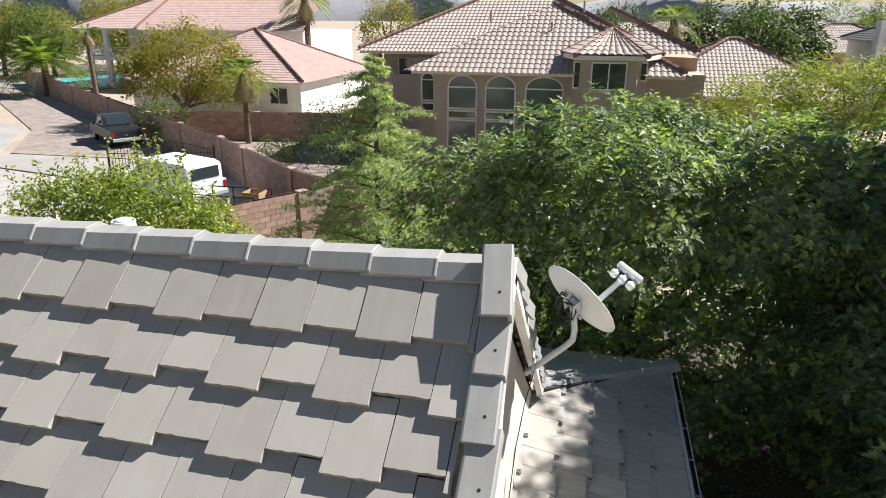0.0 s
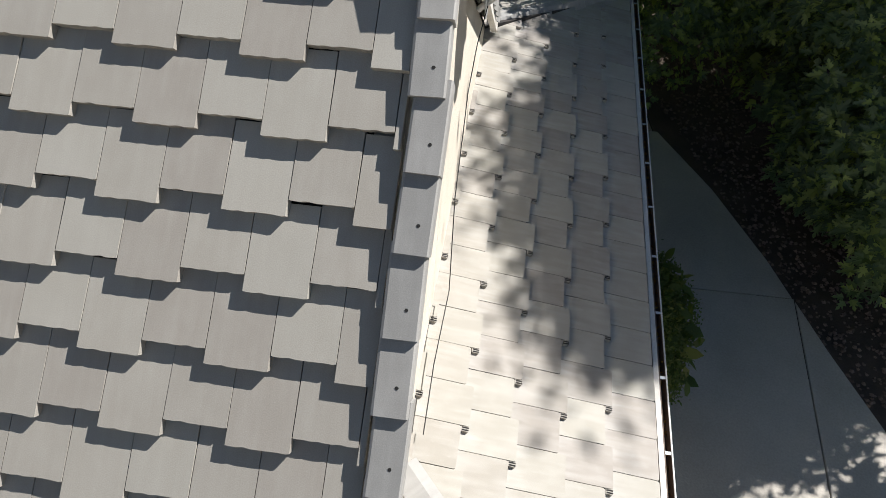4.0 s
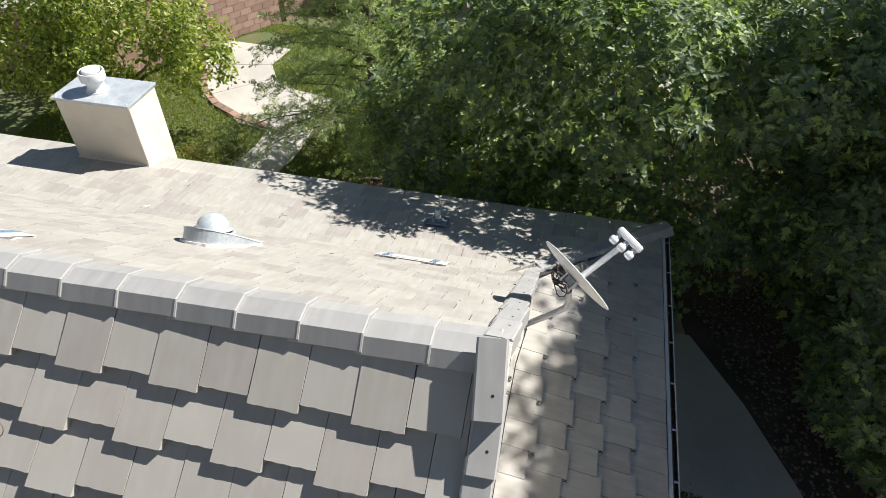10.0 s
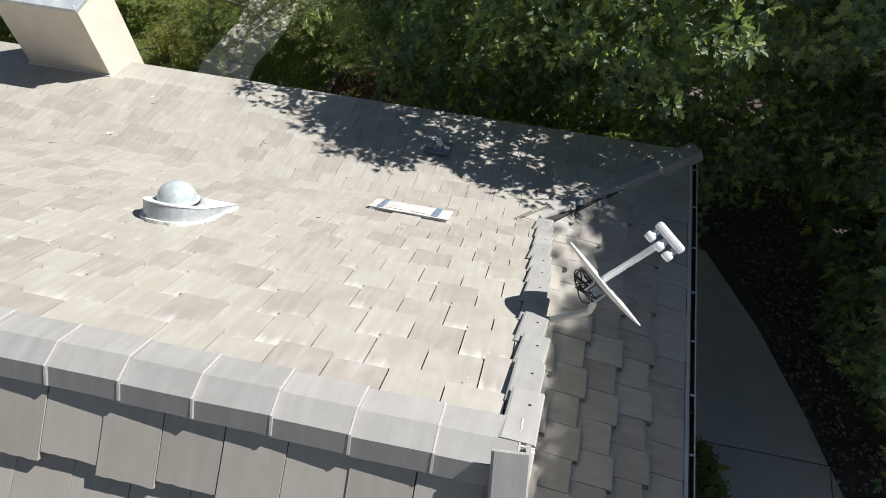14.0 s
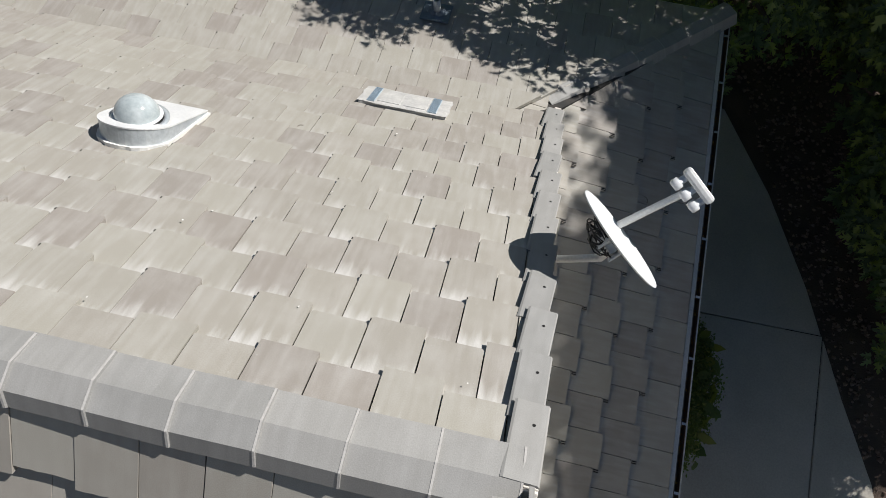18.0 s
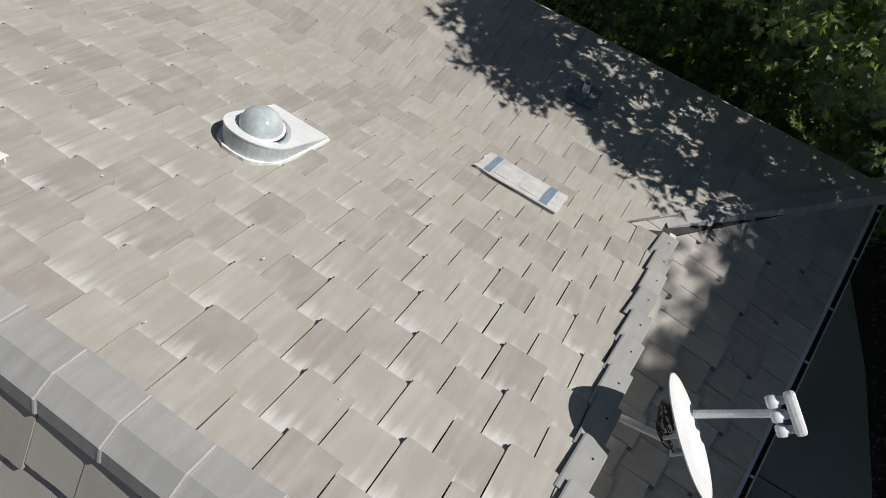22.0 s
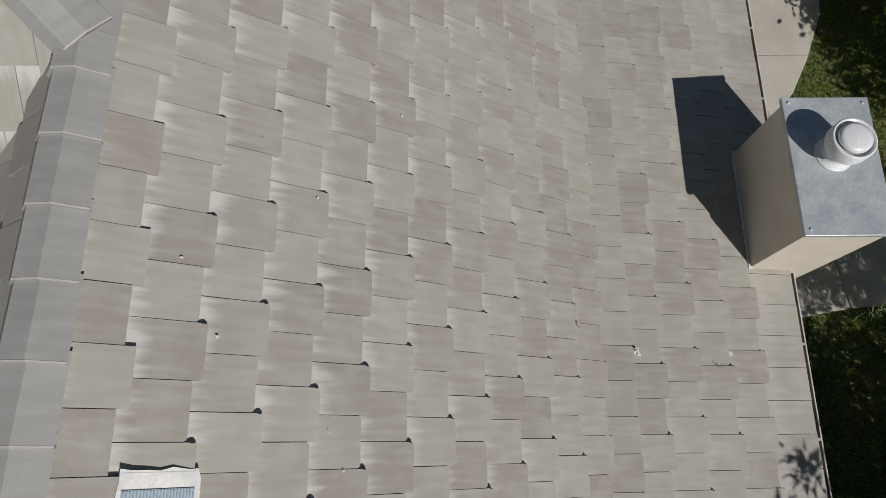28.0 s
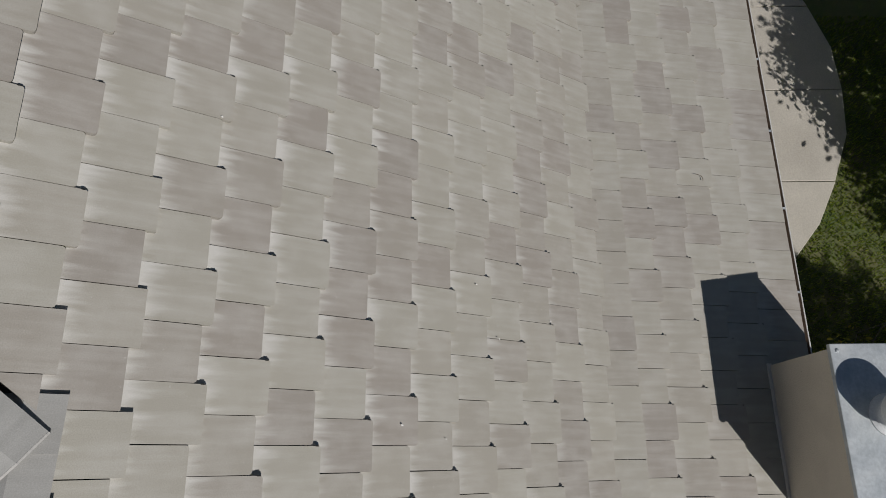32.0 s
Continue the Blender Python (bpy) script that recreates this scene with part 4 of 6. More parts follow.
FAR_LINE = [(-6.9, 11.7), (-8.3, 12.0), (-9.5, 12.8), (-10.2, 14.0), (-10.1, 15.4)]
curved_path("pavement_far", FAR_LINE, 2.1, "sunlit concrete walk bending towards the block wall", 0.038)
EDGING = mat("brick_edging", (0.40, 0.26, 0.19), (0.30, 0.20, 0.15), 0.9, 6.0, 50.0, 0.5, pieces=0.4)
edging = empty("brick_edging", "row of red bricks edging the garden walk", "edging", kind="structure")
brick = box(-0.15, 0.15, -0.10, 0.10, -0.02, 0.075, 0.008)
brick_mesh = bpy.data.meshes.new("brick")
brick.to_mesh(brick_mesh)
brick.free()
brick_mesh.materials.append(EDGING)
lay = random.Random(23)
line = [Vector(q) for q in ((-7.95, 11.0), (-8.85, 11.3), (-9.7, 11.75), (-10.5, 12.5), (-10.95, 13.6))]
for a, b in zip(line, line[1:]):
    steps = int((b - a).length / 0.31)
    for i in range(steps):
        q = a.lerp(b, (i + 0.5) / steps)
        ob = new("brick", brick_mesh)
        ob.parent = edging
        ob.matrix_basis = pose(q.x, q.y, 0.0, 0, 0, math.degrees(math.atan2(b.y - a.y, b.x - a.x)) + lay.uniform(-5, 5))

# grass blades in tufts
rng = np.random.default_rng(4)


def blades(name, count, region, height, material, label, width=0.012):
    """Short upright blades scattered where region(x, y) is true."""
    verts, faces = [], []
    made = 0
    while made < count:
        x, y = rng.uniform(-17, 2.0), rng.uniform(5.0, 17.0)
        if not region(x, y):
            continue
        a, h, lean = rng.uniform(0, math.tau), height * rng.uniform(0.5, 1.3), rng.uniform(0.0, 0.5)
        dx, dy = math.cos(a) * width, math.sin(a) * width
        b = len(verts)
        verts += [(x - dx, y - dy, 0.0), (x + dx, y + dy, 0.0), (x - dy / width * lean * h, y + dx / width * lean * h, h)]
        faces.append((b, b + 1, b + 2))
        made += 1
    return tagged(obj(name, verts, faces, material), label, "grass", kind="stuff")


def off_path(x, y):
    if x < -9.57 and y < 0.03 + np.interp(-x, (9.6, 10.3, 11.0, 11.8, 12.6, 13.4, 14.2), (7.0, 7.6, 7.97, 8.30, 8.38, 8.35, 8.1)):
        return False
    for (x0, y0, wide), (x1, y1, _) in [(a + (0.36,), b + (0.36,)) for a, b in zip(GARDEN_LINE, GARDEN_LINE[1:])] + [(a + (0.9,), b + (0.9,)) for a, b in zip(FAR_LINE, FAR_LINE[1:])]:
        f = max(0.0, min(1.0, ((x - x0) * (x1 - x0) + (y - y0) * (y1 - y0)) / ((x1 - x0) ** 2 + (y1 - y0) ** 2)))
        if (x - x0 - f * (x1 - x0)) ** 2 + (y - y0 - f * (y1 - y0)) ** 2 < wide:
            return False
    return y < 17.0 and x > -14.0


GRASS = leaf_material("grass_blade", (0.085, 0.125, 0.025), (0.14, 0.18, 0.04), (0.23, 0.23, 0.08), 0.6, 0.2)
blades("grass", 190000, off_path, 0.06, GRASS, "short green lawn grass")


def stones(name, count, region, size, label, material=GRAVEL_STONE, box_xy=(1.5, 12.0, -5.5, 13.0)):
    verts, faces = [], []
    base = [(1, 0, -0.3), (0.3, 0.95, -0.2), (-0.8, 0.6, -0.3), (-0.8, -0.6, -0.2), (0.3, -0.95, -0.3), (0.1, 0.0, 0.7)]
    made = 0
    while made < count:
        x, y = rng.uniform(box_xy[0], box_xy[1]), rng.uniform(box_xy[2], box_xy[3])
        if not region(x, y):
            continue
        r, a = size * rng.uniform(0.5, 1.4), rng.uniform(0, math.tau)
        b = len(verts)
        for vx, vy, vz in base:
            k = rng.uniform(0.75, 1.2)
            verts.append((x + r * k * (vx * math.cos(a) - vy * math.sin(a)), y + r * k * (vx * math.sin(a) + vy * math.cos(a)), 0.012 + r * (vz + 0.25) * k))
        faces += [(b + i, b + (i + 1) % 5, b + 5) for i in range(5)]
        made += 1
    return tagged(obj(name, verts, faces, material), label, "gravel", kind="stuff")


def side_bed(x, y):
    edge = 4.38 + (2.03 - y) * (0.42 if y < 2.03 else 0.38)
    return x > max(edge, 2.2) and y < 9 and x < 9


stones("gravel", 9000, side_bed, 0.028, "loose brown gravel and bark chips", box_xy=(2.2, 9.0, -4.5, 9.0))

# ---- plants ----
FIG = [(0, 0.57), (0.15, 0.40), (0.08, 0.14), (0.36, 0.33), (0.18, 0.03), (0.37, -0.09), (0.20, -0.26), (0.04, -0.40), (-0.04, -0.40), (-0.20, -0.26), (-0.37, -0.09), (-0.18, 0.03), (-0.36, 0.33), (-0.08, 0.14), (-0.15, 0.40)]
OVAL = [(0, 0.5), (0.2, 0.22), (0.22, -0.1), (0, -0.5), (-0.22, -0.1), (-0.2, 0.22)]
NEEDLE = [(0, 0.5), (0.09, 0.1), (0.04, -0.5), (-0.04, -0.5), (-0.09, 0.1)]


def leaves(name, centres, outs, sizes, shape, material, parent, per=1, spread=0.3, upward=0.6, seed=1, droop=0.15, flat=1.0):
    """Leaves in clumps: each centre bears per leaves turned outward and upward."""
    r = np.random.default_rng(seed)
    c = np.repeat(np.asarray(centres, float), per, axis=0)
    o = np.repeat(np.asarray(outs, float), per, axis=0)
    n = len(c)
    off = r.normal(0, 1, (n, 3)) * spread * np.array([1, 1, flat])
    c = c + off
    nrm = o * 0.2 + off / (np.linalg.norm(off, axis=1, keepdims=True) + 1e-6) * 0.45 + np.array([0, 0, upward]) + r.normal(0, 0.55, (n, 3))
    nrm /= np.linalg.norm(nrm, axis=1, keepdims=True)
    t = off + r.normal(0, 0.2, (n, 3)) + np.array([0, 0, -droop])
    t -= (t * nrm).sum(1, keepdims=True) * nrm
    t /= np.linalg.norm(t, axis=1, keepdims=True) + 1e-9
    s = np.cross(t, nrm)
    size = sizes[0] + (sizes[1] - sizes[0]) * r.random(n)
    k = len(shape)
    sh = np.asarray(shape)
    bend = -0.35 * (sh[:, 0] ** 2) * 1.2 + 0.0 - 0.25 * (sh[:, 1] - 0.1) ** 2
    v = c[:, None, :] + size[:, None, None] * (sh[None, :, 0, None] * s[:, None, :] + sh[None, :, 1, None] * t[:, None, :] + bend[None, :, None] * nrm[:, None, :])
    verts = v.reshape(-1, 3)
    me = bpy.data.meshes.new(name)
    me.vertices.add(len(verts))
    me.vertices.foreach_set("co", verts.ravel())
    me.loops.add(n * k)
    me.loops.foreach_set("vertex_index", np.arange(n * k, dtype=np.int32))
    me.polygons.add(n)
    me.polygons.foreach_set("loop_start", np.arange(0, n * k, k, dtype=np.int32))
    me.materials.append(material)
    me.update(calc_edges=True)
    ob = new(name, me)
    ob.parent = parent
    return ob


def rosettes(name, centres, axes, sizes, material, parent, per=9, seed=1):
    """Whorls of lobed leaves round the tips of shoots; each leaf is folded along its midrib and arches down."""
    r = np.random.default_rng(seed)
    n = len(centres)
    ax = np.asarray(axes, float) * 0.55 + np.array([0, 0, 0.75]) + r.normal(0, 0.22, (n, 3))
    ax /= np.linalg.norm(ax, axis=1, keepdims=True)
    ref = np.where(np.abs(ax[:, :1]) < 0.8, np.array([[1.0, 0, 0]]), np.array([[0, 1.0, 0]]))
    a = np.cross(ax, ref)
    a /= np.linalg.norm(a, axis=1, keepdims=True)
    b = np.cross(ax, a)
    rep = lambda v: np.repeat(v, per, axis=0)
    k = np.tile(np.arange(per), n)
    turn = k * 2.4 + rep(r.uniform(0, math.tau, n)[:, None])[:, 0] + r.normal(0, 0.2, n * per)
    young = 1.0 - k / per
    tilt = 0.05 + 0.75 * young ** 1.5 + r.normal(0, 0.2, n * per)
    rad = np.cos(turn)[:, None] * rep(a) + np.sin(turn)[:, None] * rep(b)
    t = rad * np.cos(tilt)[:, None] + rep(ax) * np.sin(tilt)[:, None]
    nrm = rep(ax) * np.cos(tilt)[:, None] - rad * np.sin(tilt)[:, None]
    roll = r.normal(0, 0.25, n * per)
    side = np.cross(t, nrm)
    nrm, side = nrm * np.cos(roll)[:, None] + side * np.sin(roll)[:, None], side * np.cos(roll)[:, None] - nrm * np.sin(roll)[:, None]
    size = (sizes[0] + (sizes[1] - sizes[0]) * r.random(n * per)) * (1.0 - 0.45 * young)
    at = rep(np.asarray(centres, float)) + t * (size * 0.55 + 0.03)[:, None] - rep(ax) * (0.16 * (1 - young) + r.normal(0, 0.02, n * per))[:, None]
    shape = np.array(FIG + [(0.0, 0.1), (0.0, -0.41)])
    arch = -0.30 * (shape[:, 1] + 0.41) ** 2 + 0.34 * np.abs(shape[:, 0])
    v = at[:, None, :] + size[:, None, None] * (shape[None, :, 0, None] * side[:, None, :] + shape[None, :, 1, None] * t[:, None, :] + arch[None, :, None] * nrm[:, None, :])
    right = np.array([0, 15, 16, 7, 6, 5, 4, 3, 2, 1])
    left = np.array([0, 14, 13, 12, 11, 10, 9, 8, 16, 15])
    base = np.arange(n * per)[:, None] * 17
    ids = np.concatenate([base + left, base + right], axis=1).ravel().astype(np.int32)
    me = bpy.data.meshes.new(name)
    me.vertices.add(n * per * 17)
    me.vertices.foreach_set("co", v.reshape(-1))
    me.loops.add(len(ids))
    me.loops.foreach_set("vertex_index", ids)
    me.polygons.add(n * per * 2)
    me.polygons.foreach_set("loop_start", np.arange(0, len(ids), 10, dtype=np.int32))
    me.materials.append(material)
    me.update(calc_edges=True)
    ob = new(name, me)
    ob.parent = parent
    return ob


def shell(blobs, count, seed, inner=0.72, low=-0.75, hole=0.35):
    """Clump centres near the skin of a set of ellipsoids, with uneven gaps; those inside another blob are skipped."""
    r = np.random.default_rng(seed)
    out_c, out_n = [], []
    w = np.array([(a * b + b * c + a * c) for _, _, _, a, b, c in blobs])
    w = w / w.sum()
    while len(out_c) < count:
        i = r.choice(len(blobs), p=w)
        x, y, z, a, b, c = blobs[i]
        d = r.normal(0, 1, 3)
        d /= np.linalg.norm(d)
        if d[2] < low:
            continue
        q = np.array([x, y, z]) + d * np.array([a, b, c]) * r.uniform(inner, 1.0)
        bump = noise.noise(Vector(q * 0.85))
        q = q + d * (bump * 0.9 + noise.noise(Vector(q * 2.3)) * 0.5) * min(1.0, min(a, b, c) * 0.6)
        if bump < -hole * r.uniform(0.4, 1.2):
            continue
        if any(((q[0] - X) / A) ** 2 + ((q[1] - Y) / B) ** 2 + ((q[2] - Z) / C) ** 2 < 0.42 for j, (X, Y, Z, A, B, C) in enumerate(blobs) if j != i):
            continue
        if q[2] < 0.25:
            continue
        out_c.append(q)
        out_n.append(d)
    return np.array(out_c), np.array(out_n)


def limbs(base, height, tips, seed, r0=0.14, spread=1.0):
    """A trunk that forks into limbs bending towards the given tips."""
    r = random.Random(seed)
    bm = bmesh.new()
    base = Vector(base)
    fork = base + Vector((r.uniform(-0.1, 0.1), r.uniform(-0.1, 0.1), height))
    tube([base - Vector((0, 0, 0.1)), base.lerp(fork, 0.5) + Vector((r.uniform(-0.05, 0.05), r.uniform(-0.05, 0.05), 0)), fork], [r0 * 1.3, r0 * 1.05, r0 * 0.9], 9, True, bm)
    for tip in tips:
        tip = Vector(tip)
        mid = fork.lerp(tip, 0.45) + Vector((r.uniform(-0.3, 0.3), r.uniform(-0.3, 0.3), r.uniform(0.0, 0.4)))
        tube([fork - Vector((0, 0, 0.05)), fork.lerp(mid, 0.5) + Vector((r.uniform(-0.1, 0.1), r.uniform(-0.1, 0.1), 0.1)), mid, mid.lerp(tip, 0.6) + Vector((r.uniform(-0.15, 0.15), r.uniform(-0.15, 0.15), 0)), tip], [r0 * 0.6, r0 * 0.5, r0 * 0.38, r0 * 0.22, r0 * 0.08], 7, True, bm)
    return bm


def broadleaf(name, label, base, trunk_h, blobs, clumps, per, shape, sizes, material, seed, spread=0.28, r0=0.14, upward=0.6, bark=BARK, inner=0.72, low=-0.75, hole=0.35, group="", core=0, shoots=0, fill=0.85):
    tree = empty(name, label, "tree" if "tree" in name else "shrub", group, at=base)
    inv = Matrix.Translation(-Vector(base))
    c, n = shell(blobs, clumps, seed, inner, low, hole)
    r = random.Random(seed)
    tips = [c[r.randrange(len(c))] * 0.94 + np.array([b * 0.06 for b in base]) for _ in range(14)]
    t = part("trunk", limbs(base, trunk_h, tips, seed, r0), bark, tree, smooth=True)
    t.matrix_basis = inv
    if shoots:
        extra, outs = [], []
        up = [k for k in range(len(c)) if n[k][2] > 0.35]
        for _ in range(shoots):
            k = r.choice(up)
            p = Vector(c[k])
            tip = p + Vector((r.uniform(-0.25, 0.25), r.uniform(-0.25, 0.25), r.uniform(0.4, 1.0)))
            part("shoot", tube([p - Vector((0, 0, 0.3)), p, tip], [0.012, 0.009, 0.003], 5), bark, tree).matrix_basis = inv
            for j in range(8):
                extra.append(p.lerp(tip, j / 7))
                outs.append((0.1, 0.1, 0.3))
        sh = leaves("shoot_leaves", extra, outs, sizes, shape, material, tree, 4, 0.07, upward, seed + 5)
        sh.matrix_basis = inv
    if core:
        cc, cn = shell([(x, y, z, a * fill, b * fill, d * fill) for x, y, z, a, b, d in blobs], core, seed + 9, 0.3, low, 2.0)
        inside = leaves("inner_foliage", cc, cn, (0.20, 0.32), shape, material, tree, 1, 0.1, upward, seed + 3)
        inside.matrix_basis = inv
    if shape is FIG:
        cr = rosettes("crown", c, n, sizes, material, tree, per, seed)
    else:
        cr = leaves("crown", c, n, sizes, shape, material, tree, per, spread, upward, seed)
    cr.matrix_basis = inv
    return tree


broadleaf("fig_tree", "large spreading fig tree with broad lobed leaves behind the house", (0.8, 9.0, 0.0), 1.0, [(1.5, 9.4, 2.6, 4.0, 3.6, 3.2), (-1.8, 8.1, 2.5, 2.1, 2.0, 1.9), (-3.3, 9.0, 2.2, 1.1, 1.2, 1.3), (1.4, 9.2, 5.3, 1.3, 1.3, 1.2), (3.6, 7.6, 2.4, 1.2, 1.4, 1.6), (0.4, 6.0, 5.6, 1.5, 0.8, 0.65), (-0.7, 6.2, 5.1, 1.2, 0.8, 0.7), (0.3, 6.85, 4.9, 2.5, 1.75, 1.6), (-1.7, 7.0, 4.9, 1.6, 1.2, 1.1), (2.5, 6.6, 5.2, 1.5, 1.6, 1.2)], 5000, 10, FIG, (0.13, 0.205), FIG_LEAF, 11, 0.16, 0.2, inner=0.62, hole=0.45, core=900, upward=0.35, fill=0.6)
broadleaf("fig_tree", "tall fig tree with broad lobed leaves beside the path", (6.0, 4.4, 0.0), 1.2, [(6.0, 5.4, 3.4, 2.6, 3.2, 3.0), (5.9, 5.1, 5.2, 2.2, 2.7, 1.5), (4.1, 6.7, 5.0, 1.6, 1.5, 1.4), (5.0, 7.6, 3.2, 2.0, 2.0, 2.2), (5.3, 3.3, 1.9, 1.2, 1.5, 1.6), (4.7, 6.4, 2.9, 1.5, 1.3, 1.5), (4.4, 6.6, 1.0, 0.9, 1.3, 0.85), (4.8, 4.8, 1.0, 0.85, 1.3, 0.85), (5.5, 3.4, 1.0, 0.8, 1.0, 0.8), (4.8, 8.8, 1.0, 1.2, 1.2, 0.95), (8.0, 1.4, 4.0, 1.8, 1.4, 0.9)], 5400, 10, FIG, (0.15, 0.235), FIG_LEAF, 12, 0.16, 0.22, inner=0.70, hole=0.3, core=3600, upward=0.5, fill=0.82)
broadleaf("shade_tree", "tall dense shade tree rising beyond the fig trees", (11.0, 8.6, 0.0), 4.5, [(8.9, 7.3, 12.0, 1.5, 1.9, 1.4), (10.6, 8.4, 11.6, 1.8, 1.9, 1.7), (10.6, 8.6, 9.6, 1.9, 1.8, 1.6), (12.6, 9.6, 10.6, 2.0, 2.0, 1.9), (9.2, 9.3, 10.3, 1.7, 1.6, 1.5), (9.0, 9.0, 12.0, 1.3, 1.3, 1.3), (8.8, 6.0, 12.6, 0.65, 0.7, 0.6), (8.7, 8.2, 12.6, 0.75, 0.8, 0.7)], 3200, 12, OVAL, (0.15, 0.24), DARK_LEAF, 16, 0.25, 0.26, hole=2.0, core=8500, fill=0.93)
broadleaf("pear_tree", "dense leafy fruit tree with upright shoots over the lawn", (-11.5, 10.8, 0.0), 0.6, [(-10.9, 10.7, 2.5, 1.8, 1.6, 1.55), (-13.2, 10.7, 2.3, 1.6, 1.5, 1.4), (-9.2, 10.6, 2.1, 0.9, 0.9, 1.1), (-11.7, 9.8, 1.5, 1.4, 1.1, 1.0)], 1700, 11, OVAL, (0.09, 0.15), CITRUS_LEAF, 13, 0.12, 0.09, inner=0.72, hole=0.3, shoots=46, core=600, fill=0.7)


def cedar(name, label, base, height, radius, seed):
    """A young cedar: tiers of drooping boughs set with short needle sprays."""
    tree = empty(name, label, "tree", at=base)
    r = random.Random(seed)
    b = Vector((0, 0, 0))
    part("trunk", tube([b, (0.03, 0.02, height * 0.4), (0.0, 0.05, height * 0.75), (0.05, 0.0, height)], [0.13, 0.10, 0.05, 0.012], 8), BARK, tree, smooth=True)
    cs, ns = [], []
    count = 120
    for i in range(count):
        f = (i + 0.5) / count
        z = height * (0.11 + 0.88 * f ** 1.25)
        reach = radius * (1 - f ** 1.1) ** 0.92 * r.uniform(0.35, 1.2) + 0.12
        a = i * 2.4 + r.uniform(-0.4, 0.4)
        d = Vector((math.cos(a), math.sin(a), 0))
        rise = r.uniform(0.1, 0.7)
        pts = [Vector((0, 0, z)) + d * reach * k + Vector((0, 0, reach * (rise * k - 0.42 * k * k))) for k in (0, 0.35, 0.7, 1.0)]
        part("bough", tube(pts, [0.022, 0.016, 0.010, 0.004], 5), BARK, tree)
        side = Vector((-d.y, d.x, 0))
        twigs = int(6 + 14 * reach / radius)
        for k in range(twigs):
            q = 0.12 + 0.88 * (k + r.random()) / twigs
            p = pts[0].lerp(pts[3], q) + Vector((0, 0, reach * 0.12 * math.sin(q * math.pi)))
            way = (d * r.uniform(0.5, 1.0) + side * (1 if k % 2 else -1) * r.uniform(0.4, 1.0) + Vector((0, 0, r.uniform(-0.15, 0.45)))).normalized()
            long = (0.34 * reach * (1.15 - 0.75 * q) + 0.10) * r.uniform(0.6, 1.2)
            for m in range(6):
                g = (m + 0.3) / 6
                cs.append(tuple(p + way * long * g + Vector((0, 0, -0.22 * long * g * g))))
                ns.append(tuple(way))
    leaves("crown", cs, ns, (0.06, 0.12), NEEDLE, CEDAR_LEAF, tree, 10, 0.036, 0.25, seed, -0.05, 0.8)
    return tree


cedar("cedar_tree", "young grey-green cedar with feathery boughs on the lawn", (-4.75, 10.4, 0.0), 6.9, 3.8, 21)
broadleaf("shrub", "rounded clipped shrub between gutter and side path", (1.82, 1.45, 0.0), 0.3, [(1.82, 1.45, 0.85, 0.36, 1.0, 0.75)], 900, 16, OVAL, (0.03, 0.055), SHRUB_LEAF, 31, 0.06, 0.03, hole=2.0, core=700)
broadleaf("shrub", "low autumn-coloured shrub beside the garden path", (-8.55, 8.6, 0.0), 0.2, [(-8.55, 8.6, 0.4, 0.4, 0.4, 0.45), (-7.9, 7.3, 0.5, 0.4, 0.4, 0.5)], 170, 8, OVAL, (0.05, 0.09), YELLOW_LEAF, 32, 0.1, 0.02)
broadleaf("mimosa_tree", "feathery yellow-green mimosa tree beyond the figs", (9.0, 22.4, 0.0), 1.6, [(8.6, 22.4, 5.2, 2.9, 2.6, 1.3), (5.4, 21.4, 4.4, 2.3, 2.0, 1.1), (12.0, 22.4, 5.4, 3.4, 3.0, 1.6), (6.8, 20.5, 3.4, 2.0, 1.6, 1.2)], 1300, 18, NEEDLE, (0.16, 0.32), MIMOSA_LEAF, 33, 0.26, 0.16, 0.9, hole=0.3)

# round planter of red rock under the cedar
ring = empty("tree_ring", "round kerb ring filled with red rock on the lawn", "planter", at=(-4.38, 8.70, 0))
part("kerb", lathe([(0.76, 0.0), (0.76, 0.10), (0.69, 0.10), (0.69, 0.0)], 36), BARK, ring, "dark edging ring")
red = mat("red_rock", (0.22, 0.09, 0.06), (0.13, 0.055, 0.04), 0.9, 9.0, 60.0, 0.5, pieces=0.5)
stones("rocks", 420, lambda x, y: (x + 4.38) ** 2 + (y - 8.70) ** 2 < 0.44, 0.055, "loose red rock", red, (-5.15, -3.6, 7.95, 9.45))

# ---- the neighbourhood beyond the garden ----
PINK_TILE = mat("pink_clay_tile", (0.55, 0.40, 0.36), (0.45, 0.315, 0.28), 0.8, 1.5, 9.0, 0.1, pieces=0.25)
TAN_TILE = mat("tan_clay_tile", (0.50, 0.42, 0.37), (0.41, 0.335, 0.29), 0.8, 1.5, 9.0, 0.1, pieces=0.25)
DARK_CAP = mat("dark_ridge_tile", (0.24, 0.14, 0.11), (0.17, 0.10, 0.08), 0.85, 3.0, 20.0)
SLATE_TILE = mat("grey_roof_tile", (0.11, 0.11, 0.115), (0.08, 0.08, 0.085), 0.8, 2.0, 12.0, pieces=0.3)
TAUPE = mat("taupe_stucco", (0.44, 0.37, 0.30), (0.39, 0.325, 0.265), 0.9, 1.2, 25.0, 0.2)
PEACH = mat("peach_stucco", (0.52, 0.36, 0.24), (0.46, 0.31, 0.21), 0.9, 1.2, 25.0, 0.2)
WHITE_STUCCO = mat("white_stucco", (0.84, 0.84, 0.82), (0.77, 0.77, 0.75), 0.9, 1.2, 25.0, 0.2)
WHITE_FRAME = mat("white_window_frame", (0.74, 0.74, 0.72), (0.68, 0.68, 0.66), 0.5)
PANE = glass("window_glass")
